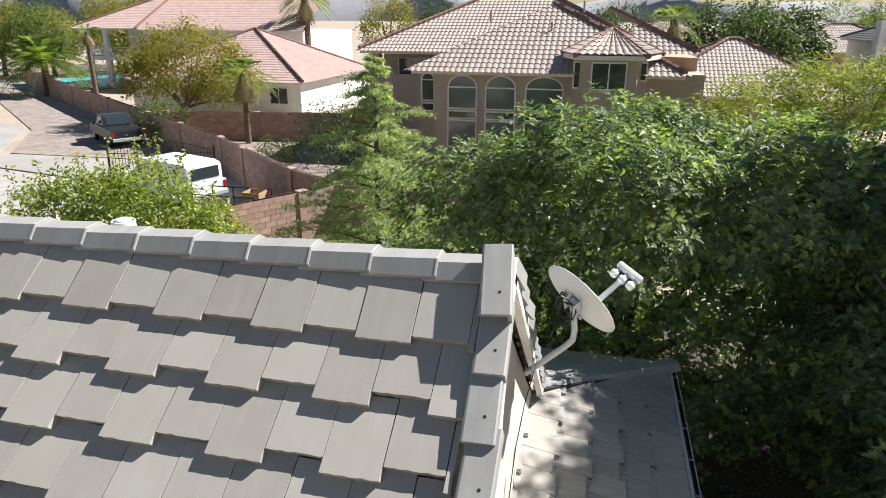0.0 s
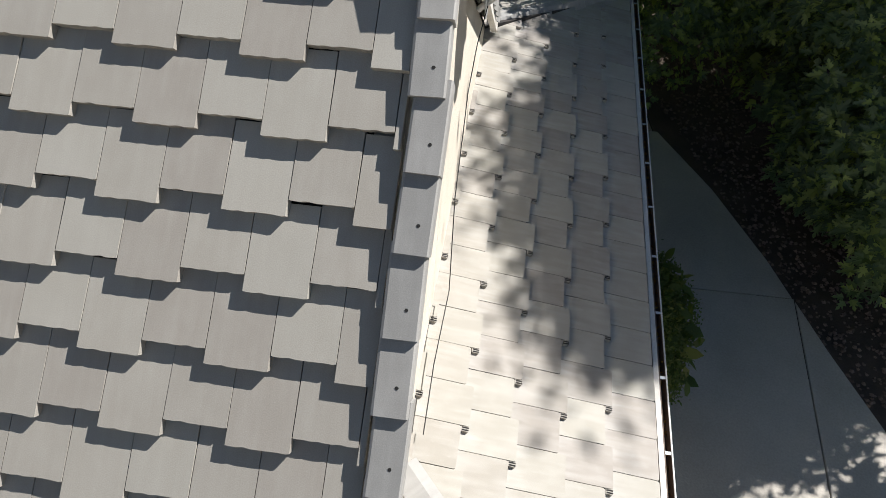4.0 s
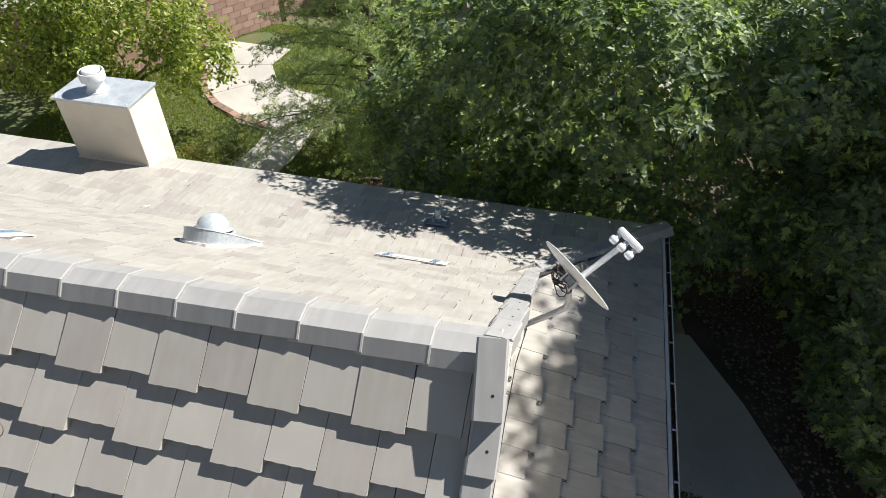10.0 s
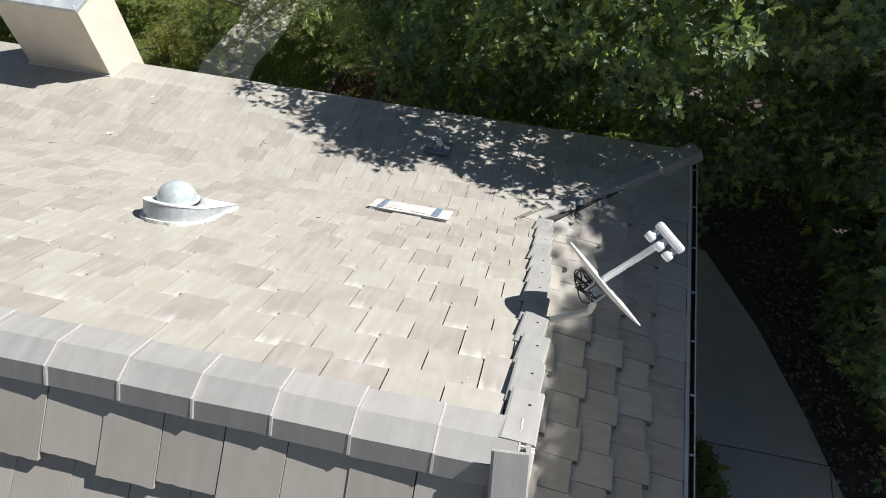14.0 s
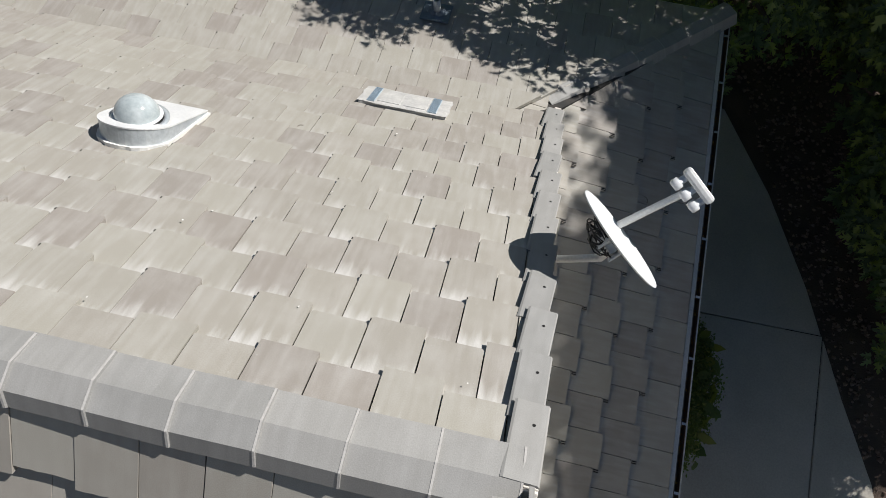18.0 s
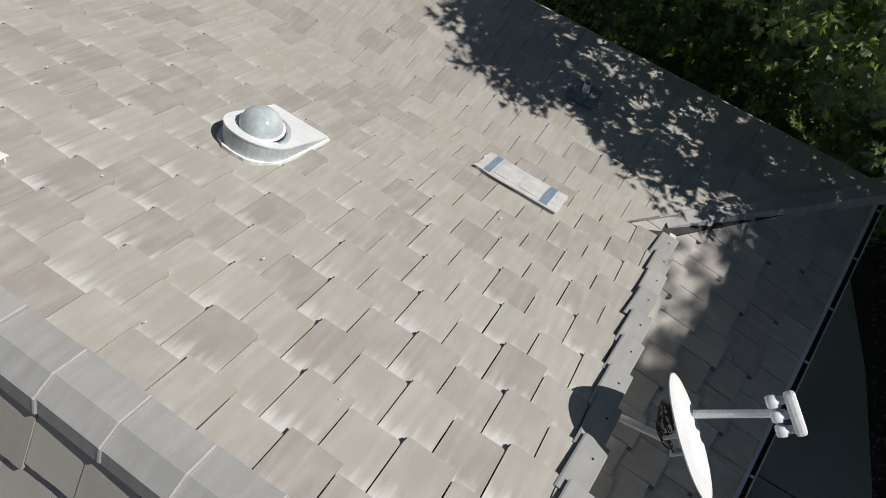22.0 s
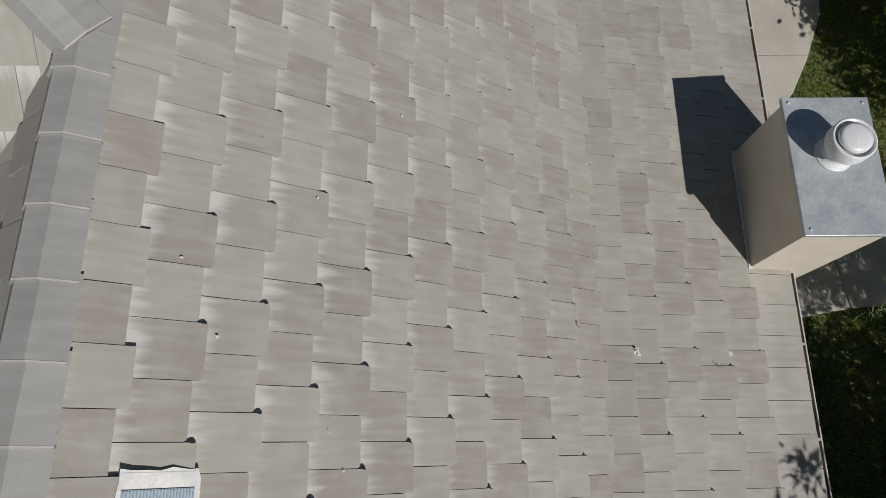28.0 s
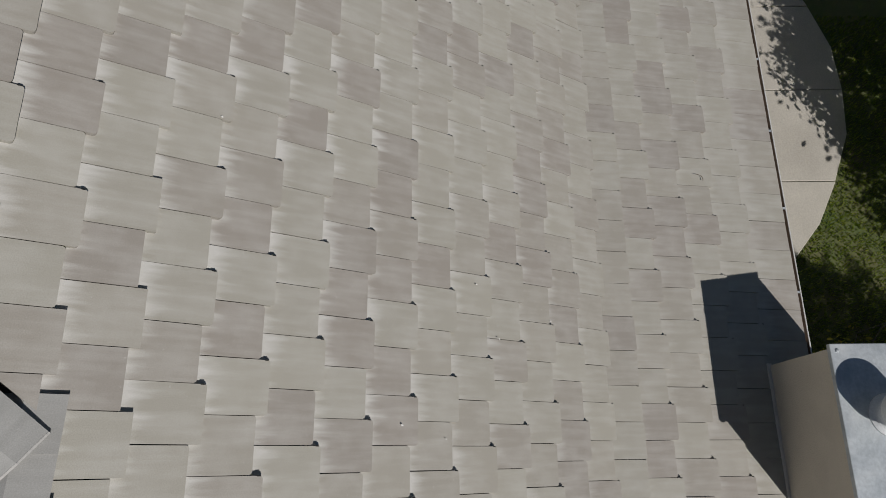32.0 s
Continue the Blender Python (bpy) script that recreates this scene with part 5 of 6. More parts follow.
# Paler teal puts the reflected surroundings into the glass colour.
PALE_PANE = glass("window_glass_reflection_tint", (0.07, 0.095, 0.105), 0.10)
BLOCK = mat("red_block", (0.50, 0.33, 0.265), (0.41, 0.265, 0.21), 0.9, 3.0, 40.0, 0.4, pieces=0.3)
BLOCK_JOINT = mat("block_mortar", (0.33, 0.23, 0.18), (0.27, 0.19, 0.15), 0.95, 3.0, 40.0)
ASPHALT = mat("asphalt", (0.075, 0.075, 0.078), (0.05, 0.05, 0.052), 0.9, 0.6, 40.0, 0.5)
PINK_GRAVEL = mat("pink_gravel", (0.34, 0.285, 0.25), (0.20, 0.165, 0.145), 0.95, 1.2, 18.0, 1.0)
GREY_GRAVEL = mat("grey_gravel", (0.42, 0.40, 0.37), (0.31, 0.29, 0.27), 0.95, 1.0, 18.0, 1.0)
PALE_CONCRETE = mat("pale_concrete", (0.36, 0.345, 0.32), (0.29, 0.275, 0.255), 0.9, 0.5, 14.0, 0.2)
IRON = mat("dark_iron", (0.035, 0.03, 0.028), (0.02, 0.02, 0.02), 0.5, metal=0.4)
WOOD = mat("cedar_fence", (0.30, 0.17, 0.09), (0.22, 0.12, 0.065), 0.8, 3.0, 30.0, 0.3)
CARDBOARD = mat("brown_cardboard", (0.42, 0.28, 0.16), (0.36, 0.24, 0.14), 0.9)
RUBBER = mat("tyre_rubber", (0.02, 0.02, 0.02), (0.015, 0.015, 0.015), 0.85)


def paint(name, color, rough=0.25):
    m = mat(name, color, tuple(v * 0.93 for v in color), rough, 2.0, 30.0, 0.0, spec=0.6)
    return m


CHARCOAL = paint("charcoal_car_paint", (0.022, 0.025, 0.030), 0.35)
WHITE_PAINT = paint("white_car_paint", (0.74, 0.76, 0.78))
RED_LAMP = paint("red_lamp", (0.35, 0.02, 0.015), 0.2)


def tiled_slope(a, b, inward, rise, run, left, right, material, parent, name="roof_slope"):
    """A slope of curved tiles from the eave a-b up and inward; left and right say whether its ends are hipped."""
    a, b, d = Vector(a), Vector(b), Vector(inward).normalized()
    e = (b - a).normalized()
    L = (b - a).length
    pitch = rise / run
    col, row = 0.25 / 4, 0.36
    verts, faces = [], []
    nu = int(L / col)
    prof = (0.0, 0.035, 0.045, 0.03)
    known = {}

    def reach(u):
        m = run
        if left:
            m = min(m, u)
        if right:
            m = min(m, L - u)
        return max(m, 0.0)

    for i in range(nu):
        u0, u1 = i * col, (i + 1) * col
        h0, h1 = prof[i % 4], prof[(i + 1) % 4]
        top = reach((u0 + u1) / 2)
        v, last = -0.25, None
        while v < top:
            w = min(v + row, top)
            ids = []
            for u, h in ((u0, h0), (u1, h1)):
                for q, dz in ((v, 0.03), (w, 0.0)):
                    p = a + e * u + d * q
                    co = (p.x, p.y, p.z + pitch * q + h + dz)
                    key = (round(co[0], 4), round(co[1], 4), round(co[2], 4))
                    if key not in known:
                        known[key] = len(verts)
                        verts.append(co)
                    ids.append(known[key])
            faces.append((ids[0], ids[2], ids[3], ids[1]))
            if last is not None:      # the butt of the next course
                faces.append((last[1], last[3], ids[2], ids[0]))
            v, last = w, ids
    ob = obj(name, verts, faces, material, parent)
    return ob


def cap_line(points, radius, material, parent, name="hip_tiles"):
    """A line of half-round ridge tiles."""
    bm = bmesh.new()
    for p, q in zip(points, points[1:]):
        p, q = Vector(p), Vector(q)
        n = max(int((q - p).length / 0.36), 1)
        for i in range(n):
            tube([p.lerp(q, i / n), p.lerp(q, (i + 1.1) / n)], [radius * 1.15, radius * 0.9], 6, True, bm)
    return part(name, bm, material, parent)


def hip_roof(parent, x0, x1, y0, y1, z, pitch, tile, cap, over=0.5):
    x0, x1, y0, y1 = x0 - over, x1 + over, y0 - over, y1 + over
    w, d = x1 - x0, y1 - y0
    run = min(w, d) / 2
    rise = run * pitch
    A, B, C, D = (x0, y0, z), (x1, y0, z), (x1, y1, z), (x0, y1, z)
    roof = tiled_slope(A, B, (0, 1, 0), rise, run, True, True, tile, parent, "roof")
    tiled_slope(B, C, (-1, 0, 0), rise, run, True, True, tile, roof)
    tiled_slope(C, D, (0, -1, 0), rise, run, True, True, tile, roof)
    tiled_slope(D, A, (1, 0, 0), rise, run, True, True, tile, roof)
    if w >= d:
        r0, r1 = (x0 + run, y0 + run, z + rise + 0.06), (x1 - run, y0 + run, z + rise + 0.06)
        ends = (r0, r1, r1, r0)
    else:
        r0, r1 = (x0 + run, y0 + run, z + rise + 0.06), (x0 + run, y1 - run, z + rise + 0.06)
        ends = (r0, r0, r1, r1)
    for c, r in zip((A, B, C, D), ends):
        cap_line([(c[0], c[1], c[2] + 0.06), r], 0.13, cap, roof)
    cap_line([r0, r1], 0.13, cap, roof, "ridge_tiles")
    part("fascia", box(x0 + 0.02, x1 - 0.02, y0 + 0.02, y1 - 0.02, z - 0.22, z - 0.03), WHITE_FRAME if tile is not TAN_TILE else TRIM, parent)
    part("soffit_shadow_board", box(x0 + 0.06, x1 - 0.06, y0 + 0.06, y1 - 0.06, z - 0.05, z + 0.02), TRIM, parent)
    return roof


def window(parent, x0, x1, z0, z1, y, arch=0.0, pane=PANE, bars=1, frame=WHITE_FRAME):
    """A window on a wall that faces -y, standing in a shallow reveal; arch: height of a rounded head."""
    pts = [(x0, z0), (x1, z0), (x1, z1 - arch)]
    if arch:
        cx, rx = (x0 + x1) / 2, (x1 - x0) / 2
        pts += [(cx + rx * math.cos(a), z1 - arch + arch * math.sin(a)) for a in [k * math.pi / 10 for k in range(1, 10)]]
    pts.append((x0, z1 - arch))

    def plate(points, ya, yb):
        bm = bmesh.new()
        f = [bm.verts.new((px, ya, pz)) for px, pz in points]
        g = [bm.verts.new((px, yb, pz)) for px, pz in points]
        bm.faces.new(f)
        bm.faces.new(g[::-1])
        n = len(points)
        for i in range(n):
            bm.faces.new((f[i], g[i], g[(i + 1) % n], f[(i + 1) % n]))
        bmesh.ops.recalc_face_normals(bm, faces=bm.faces)
        return bm

    cx, cz = (x0 + x1) / 2, (z0 + z1) / 2
    grow = [(cx + (px - cx) * (1 + 0.12 / (x1 - x0)), cz + (pz - cz) * (1 + 0.12 / (z1 - z0))) for px, pz in pts]
    w = part("window", plate(grow, y - 0.05, y + 0.02), frame, parent)
    part("pane", plate(pts, y - 0.056, y - 0.052), pane, w)
    for i in range(bars):
        x = x0 + (x1 - x0) * (i + 1) / (bars + 1)
        part("bar", box(x - 0.025, x + 0.025, y - 0.075, y - 0.057, z0, z1 - arch * 0.3), frame, w)
    if arch:
        part("bar", box(x0, x1, y - 0.075, y - 0.057, z1 - arch - 0.03, z1 - arch + 0.03), frame, w)
    return w


# taupe two-storey house
tan = empty("house", "taupe stucco two-storey house with arched windows and a tan tile roof", "house", at=(0, 0, 0))
part("wall", box(-7.0, 4.0, 25.0, 37.0, 0, 5.55), TAUPE, tan)
part("wall", box(-13.2, -7.0, 34.2, 44.0, 0, 3.6), TAUPE, tan)
part("wall", box(-13.2, -12.6, 34.2, 34.8, 3.6, 5.75), TAUPE, tan, "balcony pier")
part("wall", box(-13.2, -7.0, 37.0, 44.0, 3.6, 5.75), TAUPE, tan)
part("balcony_parapet", box(-12.6, -8.7, 34.2, 34.4, 3.6, 4.55), TAUPE, tan)
part("wall", box(-8.7, -7.0, 28.6, 37.0, 0, 5.55), TAUPE, tan)
hip_roof(tan, -13.0, 2.5, 34.0, 47.0, 5.95, 0.47, TAN_TILE, DARK_CAP)
front = tiled_slope((-8.0, 24.5, 5.60), (3.2, 24.5, 5.60), (0, 1, 0), 2.67, 5.6, True, True, TAN_TILE, tan, "roof")
tiled_slope((-8.0, 36.0, 5.60), (-8.0, 24.5, 5.60), (1, 0, 0), 2.67, 5.6, False, True, TAN_TILE, front)
tiled_slope((3.2, 24.5, 5.60), (3.2, 36.0, 5.60), (-1, 0, 0), 2.67, 5.6, True, False, TAN_TILE, front)
cap_line([(3.2, 24.5, 5.66), (-2.4, 30.1, 8.33)], 0.12, DARK_CAP, front)
cap_line([(-2.4, 30.1, 8.33), (-2.4, 38.0, 8.33)], 0.12, DARK_CAP, front)
part("fascia", box(-7.9, 3.2, 24.45, 24.56, 5.40, 5.58), TRIM, tan)
part("soffit", box(-7.6, 3.2, 24.5, 25.1, 5.44, 5.50), TRIM, tan)
for x0, x1 in ((-6.36, -5.18), (-4.72, -3.52), (-3.01, -1.54)):
    surround = [(x0 - 0.22, 2.0), (x1 + 0.22, 2.0)]
    window(tan, x0, x1, 3.97, 5.30, 25.0, 0.46, PALE_PANE, 0)
    window(tan, x0, x1, 3.55, 3.80, 25.0, 0.0, PANE, 0)
    window(tan, x0, x1, 2.30, 3.40, 25.0, 0.0, PALE_PANE, 0)
window(tan, -8.5, -7.95, 3.85, 5.10, 28.6, 0.3, PANE, 0)
window(tan, -8.5, -7.95, 3.35, 3.65, 28.6, 0.0, PANE, 0)
window(tan, -12.2, -8.9, 3.7, 5.3, 37.0, 0.0, PALE_PANE, 3)
turret = part("bay", prism([(-1.15, 25.0), (-0.7, 24.0), (1.35, 24.0), (1.8, 25.0), (1.8, 28.0), (-1.15, 28.0)], 0, 6.25), TAUPE, tan, "faceted corner bay")
window(turret, -0.35, 0.91, 5.02, 5.98, 24.0, 0.0, PANE, 1)
window(turret, -1.06, -0.76, 5.02, 5.98, 24.42, 0.0, PANE, 0)
window(turret, 1.40, 1.70, 5.35, 5.98, 24.42, 0.0, PANE, 0)
apex = (0.33, 26.6, 7.25)
tr = [(-1.7, 25.6, 6.3), (-1.05, 23.5, 6.3), (1.7, 23.5, 6.3), (2.4, 25.6, 6.3)]
verts, faces = [], []
for p, q in zip(tr, tr[1:]):
    p, q, a = Vector(p), Vector(q), Vector(apex)
    n = max(int((q - p).length / 0.075), 4)
    for i in range(n):
        for k in range(7):
            b = len(verts)
            for f, h in ((i / n, (0.0, 0.05, 0.065, 0.045)[i % 4]), ((i + 1) / n, (0.0, 0.05, 0.065, 0.045)[(i + 1) % 4])):
                for g, lift in ((k / 7, 0.03), ((k + 1) / 7, 0.0)):
                    c = p.lerp(q, f).lerp(a, g)
                    verts.append((c.x, c.y, c.z + h + lift))
            faces.append((b, b + 2, b + 3, b + 1))
tr_roof = obj("roof", verts, faces, TAN_TILE, tan, "small faceted bay roof")
for c in tr[1:3]:
    cap_line([c, apex], 0.10, DARK_CAP, tr_roof)
cap_line([tr[0], apex, tr[3]], 0.10, DARK_CAP, tr_roof)
part("fascia", prism([(-1.6, 25.4), (-1.0, 23.58), (1.65, 23.58), (2.3, 25.4)], 6.12, 6.29), TRIM, tan)
part("wall", box(1.8, 3.9, 27.0, 31.0, 0, 6.1), PEACH, tan, "sunlit peach side wall")
right_roof = tiled_slope((1.2, 27.0, 6.3), (3.9, 27.0, 6.3), (0, 1, 0), 1.9, 4.5, False, True, TAN_TILE, tan, "roof")
cap_line([(3.9, 27.0, 6.36), (0.2, 31.0, 8.1)], 0.12, DARK_CAP, right_roof)
for x, y, z in ((-5.2, 28.6, 7.45), (-2.3, 27.6, 7.0), (-1.0, 29.3, 7.9)):
    part("vent_pipe", tube([(x, y, z), (x, y, z + 0.5)], 0.05, 8), TAUPE, tan)
wing = empty("house", "single-storey wing with a tan tile hip roof", "house")
part("wall", box(3.5, 13.2, 38.0, 47.0, 0, 3.3), TAUPE, wing)
hip_roof(wing, 2.4, 13.4, 37.6, 48.0, 3.6, 0.50, TAN_TILE, DARK_CAP)
part("vent_pipe", tube([(8.4, 41.0, 4.8), (8.4, 41.0, 5.6)], 0.06, 8), DARK_CAP, wing, "rust-brown vent pipe")

# white house with pink roofs
white = empty("house", "white stucco house with pink tile roofs and a garage wing", "house")
part("wall", box(-38.0, -22.9, 45.5, 60.5, 0, 2.85), WHITE_STUCCO, white)
hip_roof(white, -38.0, -22.9, 45.5, 60.5, 2.9, 0.47, PINK_TILE, DARK_CAP, 0.4)
window(white, -25.5, -24.05, 1.15, 2.33, 45.5, 0.0, PANE, 1)
window(white, -33.5, -31.8, 1.15, 2.33, 45.5, 0.0, PANE, 1)
upper = empty("house", "white two-storey house with a balcony and a pink tile roof", "house")
part("wall", box(-48.5, -30.0, 62.0, 76.0, 0, 6.3), WHITE_STUCCO, upper)
part("wall", box(-53.5, -48.5, 66.0, 76.0, 0, 6.3), WHITE_STUCCO, upper)
part("balcony_floor", box(-56.4, -48.5, 62.0, 66.0, 3.05, 3.45), WHITE_STUCCO, upper)
for x in (-56.0, -53.6):
    part("column", box(x - 0.25, x + 0.25, 62.1, 62.6, 0.0, 6.3), WHITE_STUCCO, upper)
for k in range(5):
    part("balcony_rail", box(-56.3, -48.6, 62.05, 62.12, 3.62 + 0.2 * k, 3.68 + 0.2 * k), WHITE_FRAME, upper)
gable_roof = tiled_slope((-49.0, 61.4, 6.4), (-29.6, 61.4, 6.4), (0, 1, 0), 3.2, 6.8, False, False, PINK_TILE, upper, "roof")
cap_line([(-49.0, 68.2, 9.65), (-29.6, 68.2, 9.65)], 0.13, DARK_CAP, gable_roof)
cap_line([(-49.0, 61.3, 6.5), (-49.0, 68.2, 9.65)], 0.13, DARK_CAP, gable_roof)
hip_roof(upper, -57.0, -42.0, 62.5, 76.0, 6.5, 0.47, PINK_TILE, DARK_CAP)
part("fascia", box(-49.0, -29.5, 61.3, 61.4, 6.2, 6.42), WHITE_FRAME, upper)
window(upper, -47.6, -46.4, 4.2, 5.7, 62.0, 0.0, PANE, 1)
window(upper, -50.6, -49.4, 0.4, 2.4, 66.0, 0.0, PANE, 1)
pool = empty("swimming_pool", "turquoise swimming pool with pale coping", "pool")
part("coping", prism([(-68.0, 58.5), (-53.7, 58.5), (-53.7, 78.0), (-68.0, 78.0)], 0.0, 0.10), PALE_CONCRETE, pool)
WATER = glass("pool_water", (0.08, 0.60, 0.66), 0.25)
part("water", prism([(-67.0, 61.5), (-54.6, 61.5), (-54.6, 77.0), (-67.0, 77.0)], 0.06, 0.12), WATER, pool)


def small_house(label, x0, x1, y0, y1, z, walls, tile, cap, pitch=0.45):
    h = empty("house", label, "house", "houses in the distance")
    part("wall", box(x0, x1, y0, y1, 0, z), walls, h)
    hip_roof(h, x0, x1, y0, y1, z + 0.1, pitch, tile, cap)
    return h


small_house("pink-roofed house beyond the palms", -24.0, -8.0, 72.0, 84.0, 2.9, WHITE_STUCCO, PINK_TILE, DARK_CAP)
small_house("tan-roofed house in the distance", 18.0, 30.0, 72.0, 82.0, 4.6, PEACH, TAN_TILE, DARK_CAP)
small_house("tan-roofed house far beyond the dark trees", 20.0, 36.0, 105.0, 118.0, 5.2, PEACH, TAN_TILE, DARK_CAP)
small_house("tan-roofed house beside the tall palm", 2.0, 14.0, 88.0, 98.0, 4.8, WHITE_STUCCO, TAN_TILE, DARK_CAP)
wh = small_house("white two-storey house with a grey roof and chimney", 21.6, 34.0, 55.0, 66.0, 6.0, WHITE_STUCCO, SLATE_TILE, SLATE_TILE, 0.42)
part("chimney", box(20.4, 21.4, 55.5, 56.6, 0, 7.6), WHITE_STUCCO, wh)
for k in range(3):
    window(wh, 22.2 + 1.7 * k, 23.0 + 1.7 * k, 4.5, 5.5, 55.0, 0.0, PANE, 0)

# street, kerb and gravel
sheet("road", [(-140, 36.0), (-52, 40.5), (-40, 36.0), (-33.5, 27.0), (-33.0, 10.0), (-140, 10.0)], 0.0, PALE_CONCRETE, "pale concrete street in the sun", "road")
sheet("road_far", [(-140, 38.0), (-56, 43.0), (-48.0, 40.5), (-52, 37.5), (-140, 34.0)], 0.02, ASPHALT, "strip of dark asphalt street", "road")
sheet("gravel_bed_street", [(-68, 62.2), (-31.5, 36.2), (-25.0, 31.5), (-26.0, 28.5), (-33.5, 28.2), (-39, 35.5), (-62, 54)], 0.03, PINK_GRAVEL, "bed of pinkish river gravel along the block wall", "gravel")
sheet("driveway", [(-33.2, 28.0), (-26.0, 28.3), (-18.9, 26.4), (-13.4, 22.8), (-13.2, 19.2), (-23.5, 23.4), (-33.2, 25.3)], 0.035, PALE_CONCRETE, "pale concrete drive through the iron gate", "drive")
sheet("gravel_bed_front", [(-33.0, 25.0), (-23.5, 23.2), (-15.5, 18.2), (-19.0, 14.2), (-33.0, 12.0)], 0.03, GREY_GRAVEL, "bed of pale grey gravel beside the drive", "gravel")
sheet("garden_soil", [(-24.5, 35.5), (-13.4, 36.5), (-8.0, 25.2), (-13.4, 23.5), (-18.8, 27.0)], 0.03, PINK_GRAVEL, "dry sandy yard inside the block wall", "gravel")


def block_wall(name, points, height, label, single=0, thick=0.2):
    """A wall of split blocks with recessed joints, and a pilaster at each corner."""
    top = empty(name, label, "wall", kind="structure")
    bw, bh = 0.405, 0.203
    me = None
    jv, jf = [], []
    made = 0
    bm = bmesh.new()
    bmesh.ops.create_cube(bm, size=1.0)
    bmesh.ops.transform(bm, matrix=Matrix.Diagonal((bw - 0.014, thick, bh - 0.014, 1)), verts=bm.verts)
    me = bpy.data.meshes.new("block")
    bm.to_mesh(me)
    bm.free()
    me.materials.append(BLOCK)
    cube_v = [tuple(v.co) for v in me.vertices]
    cube_f = [tuple(p.vertices) for p in me.polygons]
    for p, q in zip(points, points[1:]):
        p, q = Vector((*p, 0)), Vector((*q, 0))
        d = (q - p).normalized()
        L = (q - p).length
        yaw = math.atan2(d.y, d.x)
        part("core", box(0, L, -thick / 2 + 0.012, thick / 2 - 0.012, -0.1, height - 0.01, 0, Matrix.Translation(p) @ Matrix.Rotation(yaw, 4, "Z")), BLOCK_JOINT, top)
        for r in range(int(height / bh)):
            for k in range(int(L / bw)):
                m = Matrix.Translation(p + d * ((k + 0.5 + 0.5 * (r % 2)) * bw) + Vector((0, 0, (r + 0.5) * bh))) @ Matrix.Rotation(yaw, 4, "Z")
                if made < single:
                    ob = new("block", me)
                    ob.parent = top
                    ob.matrix_basis = m
                    made += 1
                else:
                    b = len(jv)
                    jv += [tuple(m @ Vector(v)) for v in cube_v]
                    jf += [tuple(b + i for i in f) for f in cube_f]
        for i in range(int(L / 6) + 1):
            c = p + d * min(i * 6.0, L)
            part("pilaster", box(-0.2, 0.2, -0.16, 0.16, -0.1, height + 0.04, 0.01, Matrix.Translation(c) @ Matrix.Rotation(yaw, 4, "Z")), BLOCK, top)
    if jv:
        tagged(obj("blocks", jv, jf, BLOCK, top), kind="stuff")
    return top


block_wall("wall_block_near", [(-17.0, 12.3), (-13.3, 12.5), (-9.2, 18.8), (4.0, 20.6)], 1.83, "red block garden wall in running bond", 200)
block_wall("wall_block_drive", [(-9.2, 19.0), (-12.0, 20.9), (-16.2, 24.5), (-18.8, 26.9), (-31.4, 36.5)], 1.83, "red block boundary wall along the drive", 280)
block_wall("wall_block_street", [(-31.6, 36.7), (-66.0, 63.0)], 1.83, "long red block wall beside the street", 0)
block_wall("wall_block_yard", [(-27.5, 34.8), (-18.3, 36.6), (-13.5, 37.5)], 1.83, "red block wall behind the sandy yard", 120)

# iron gate
gate = empty("iron_gate", "arched dark iron double gate across the drive", "gate", at=(-20.6, 24.4, 0))
g0, g1 = Vector((-23.1, 23.8, 0)), Vector((-18.2, 25.2, 0))
gi = Matrix.Translation((20.6, -24.4, 0))
for i in range(33):
    f = i / 32
    p = gi @ g0.lerp(g1, f)
    h = 1.45 + 0.42 * math.sin(math.pi * f)
    part("bar", tube([p + Vector((0, 0, 0.1)), p + Vector((0, 0, h if i % 16 else 1.7))], 0.014 if i % 16 else 0.05, 6), IRON, gate)
for z, c in ((0.15, 0), (1.35, 0), (1.5, 0.42)):
    part("rail", tube([gi @ g0.lerp(g1, k / 16) + Vector((0, 0, z + c * math.sin(math.pi * k / 16))) for k in range(17)], 0.022, 6), IRON, gate)
lattice = empty("wooden_gate", "cedar gate with a lattice top in the yard wall", "gate", at=(-13.0, 36.0, 0))
for k in range(8):
    part("board", box(-1.5 + 0.19 * k, -1.325 + 0.19 * k, -0.03, 0.03, 0.1, 1.35, 0.005), WOOD, lattice)
for k in range(9):
    for sgn in (1, -1):
        part("lattice_strip", tube([(-1.5 + 0.19 * k - 0.2 * sgn, -0.02 * sgn, 1.36), (-1.5 + 0.19 * k + 0.2 * sgn, -0.02 * sgn, 1.76)], 0.014, 4), WOOD, lattice)
part("top_rail", box(-1.6, 0.1, -0.05, 0.05, 1.76, 1.86, 0.01), WOOD, lattice)


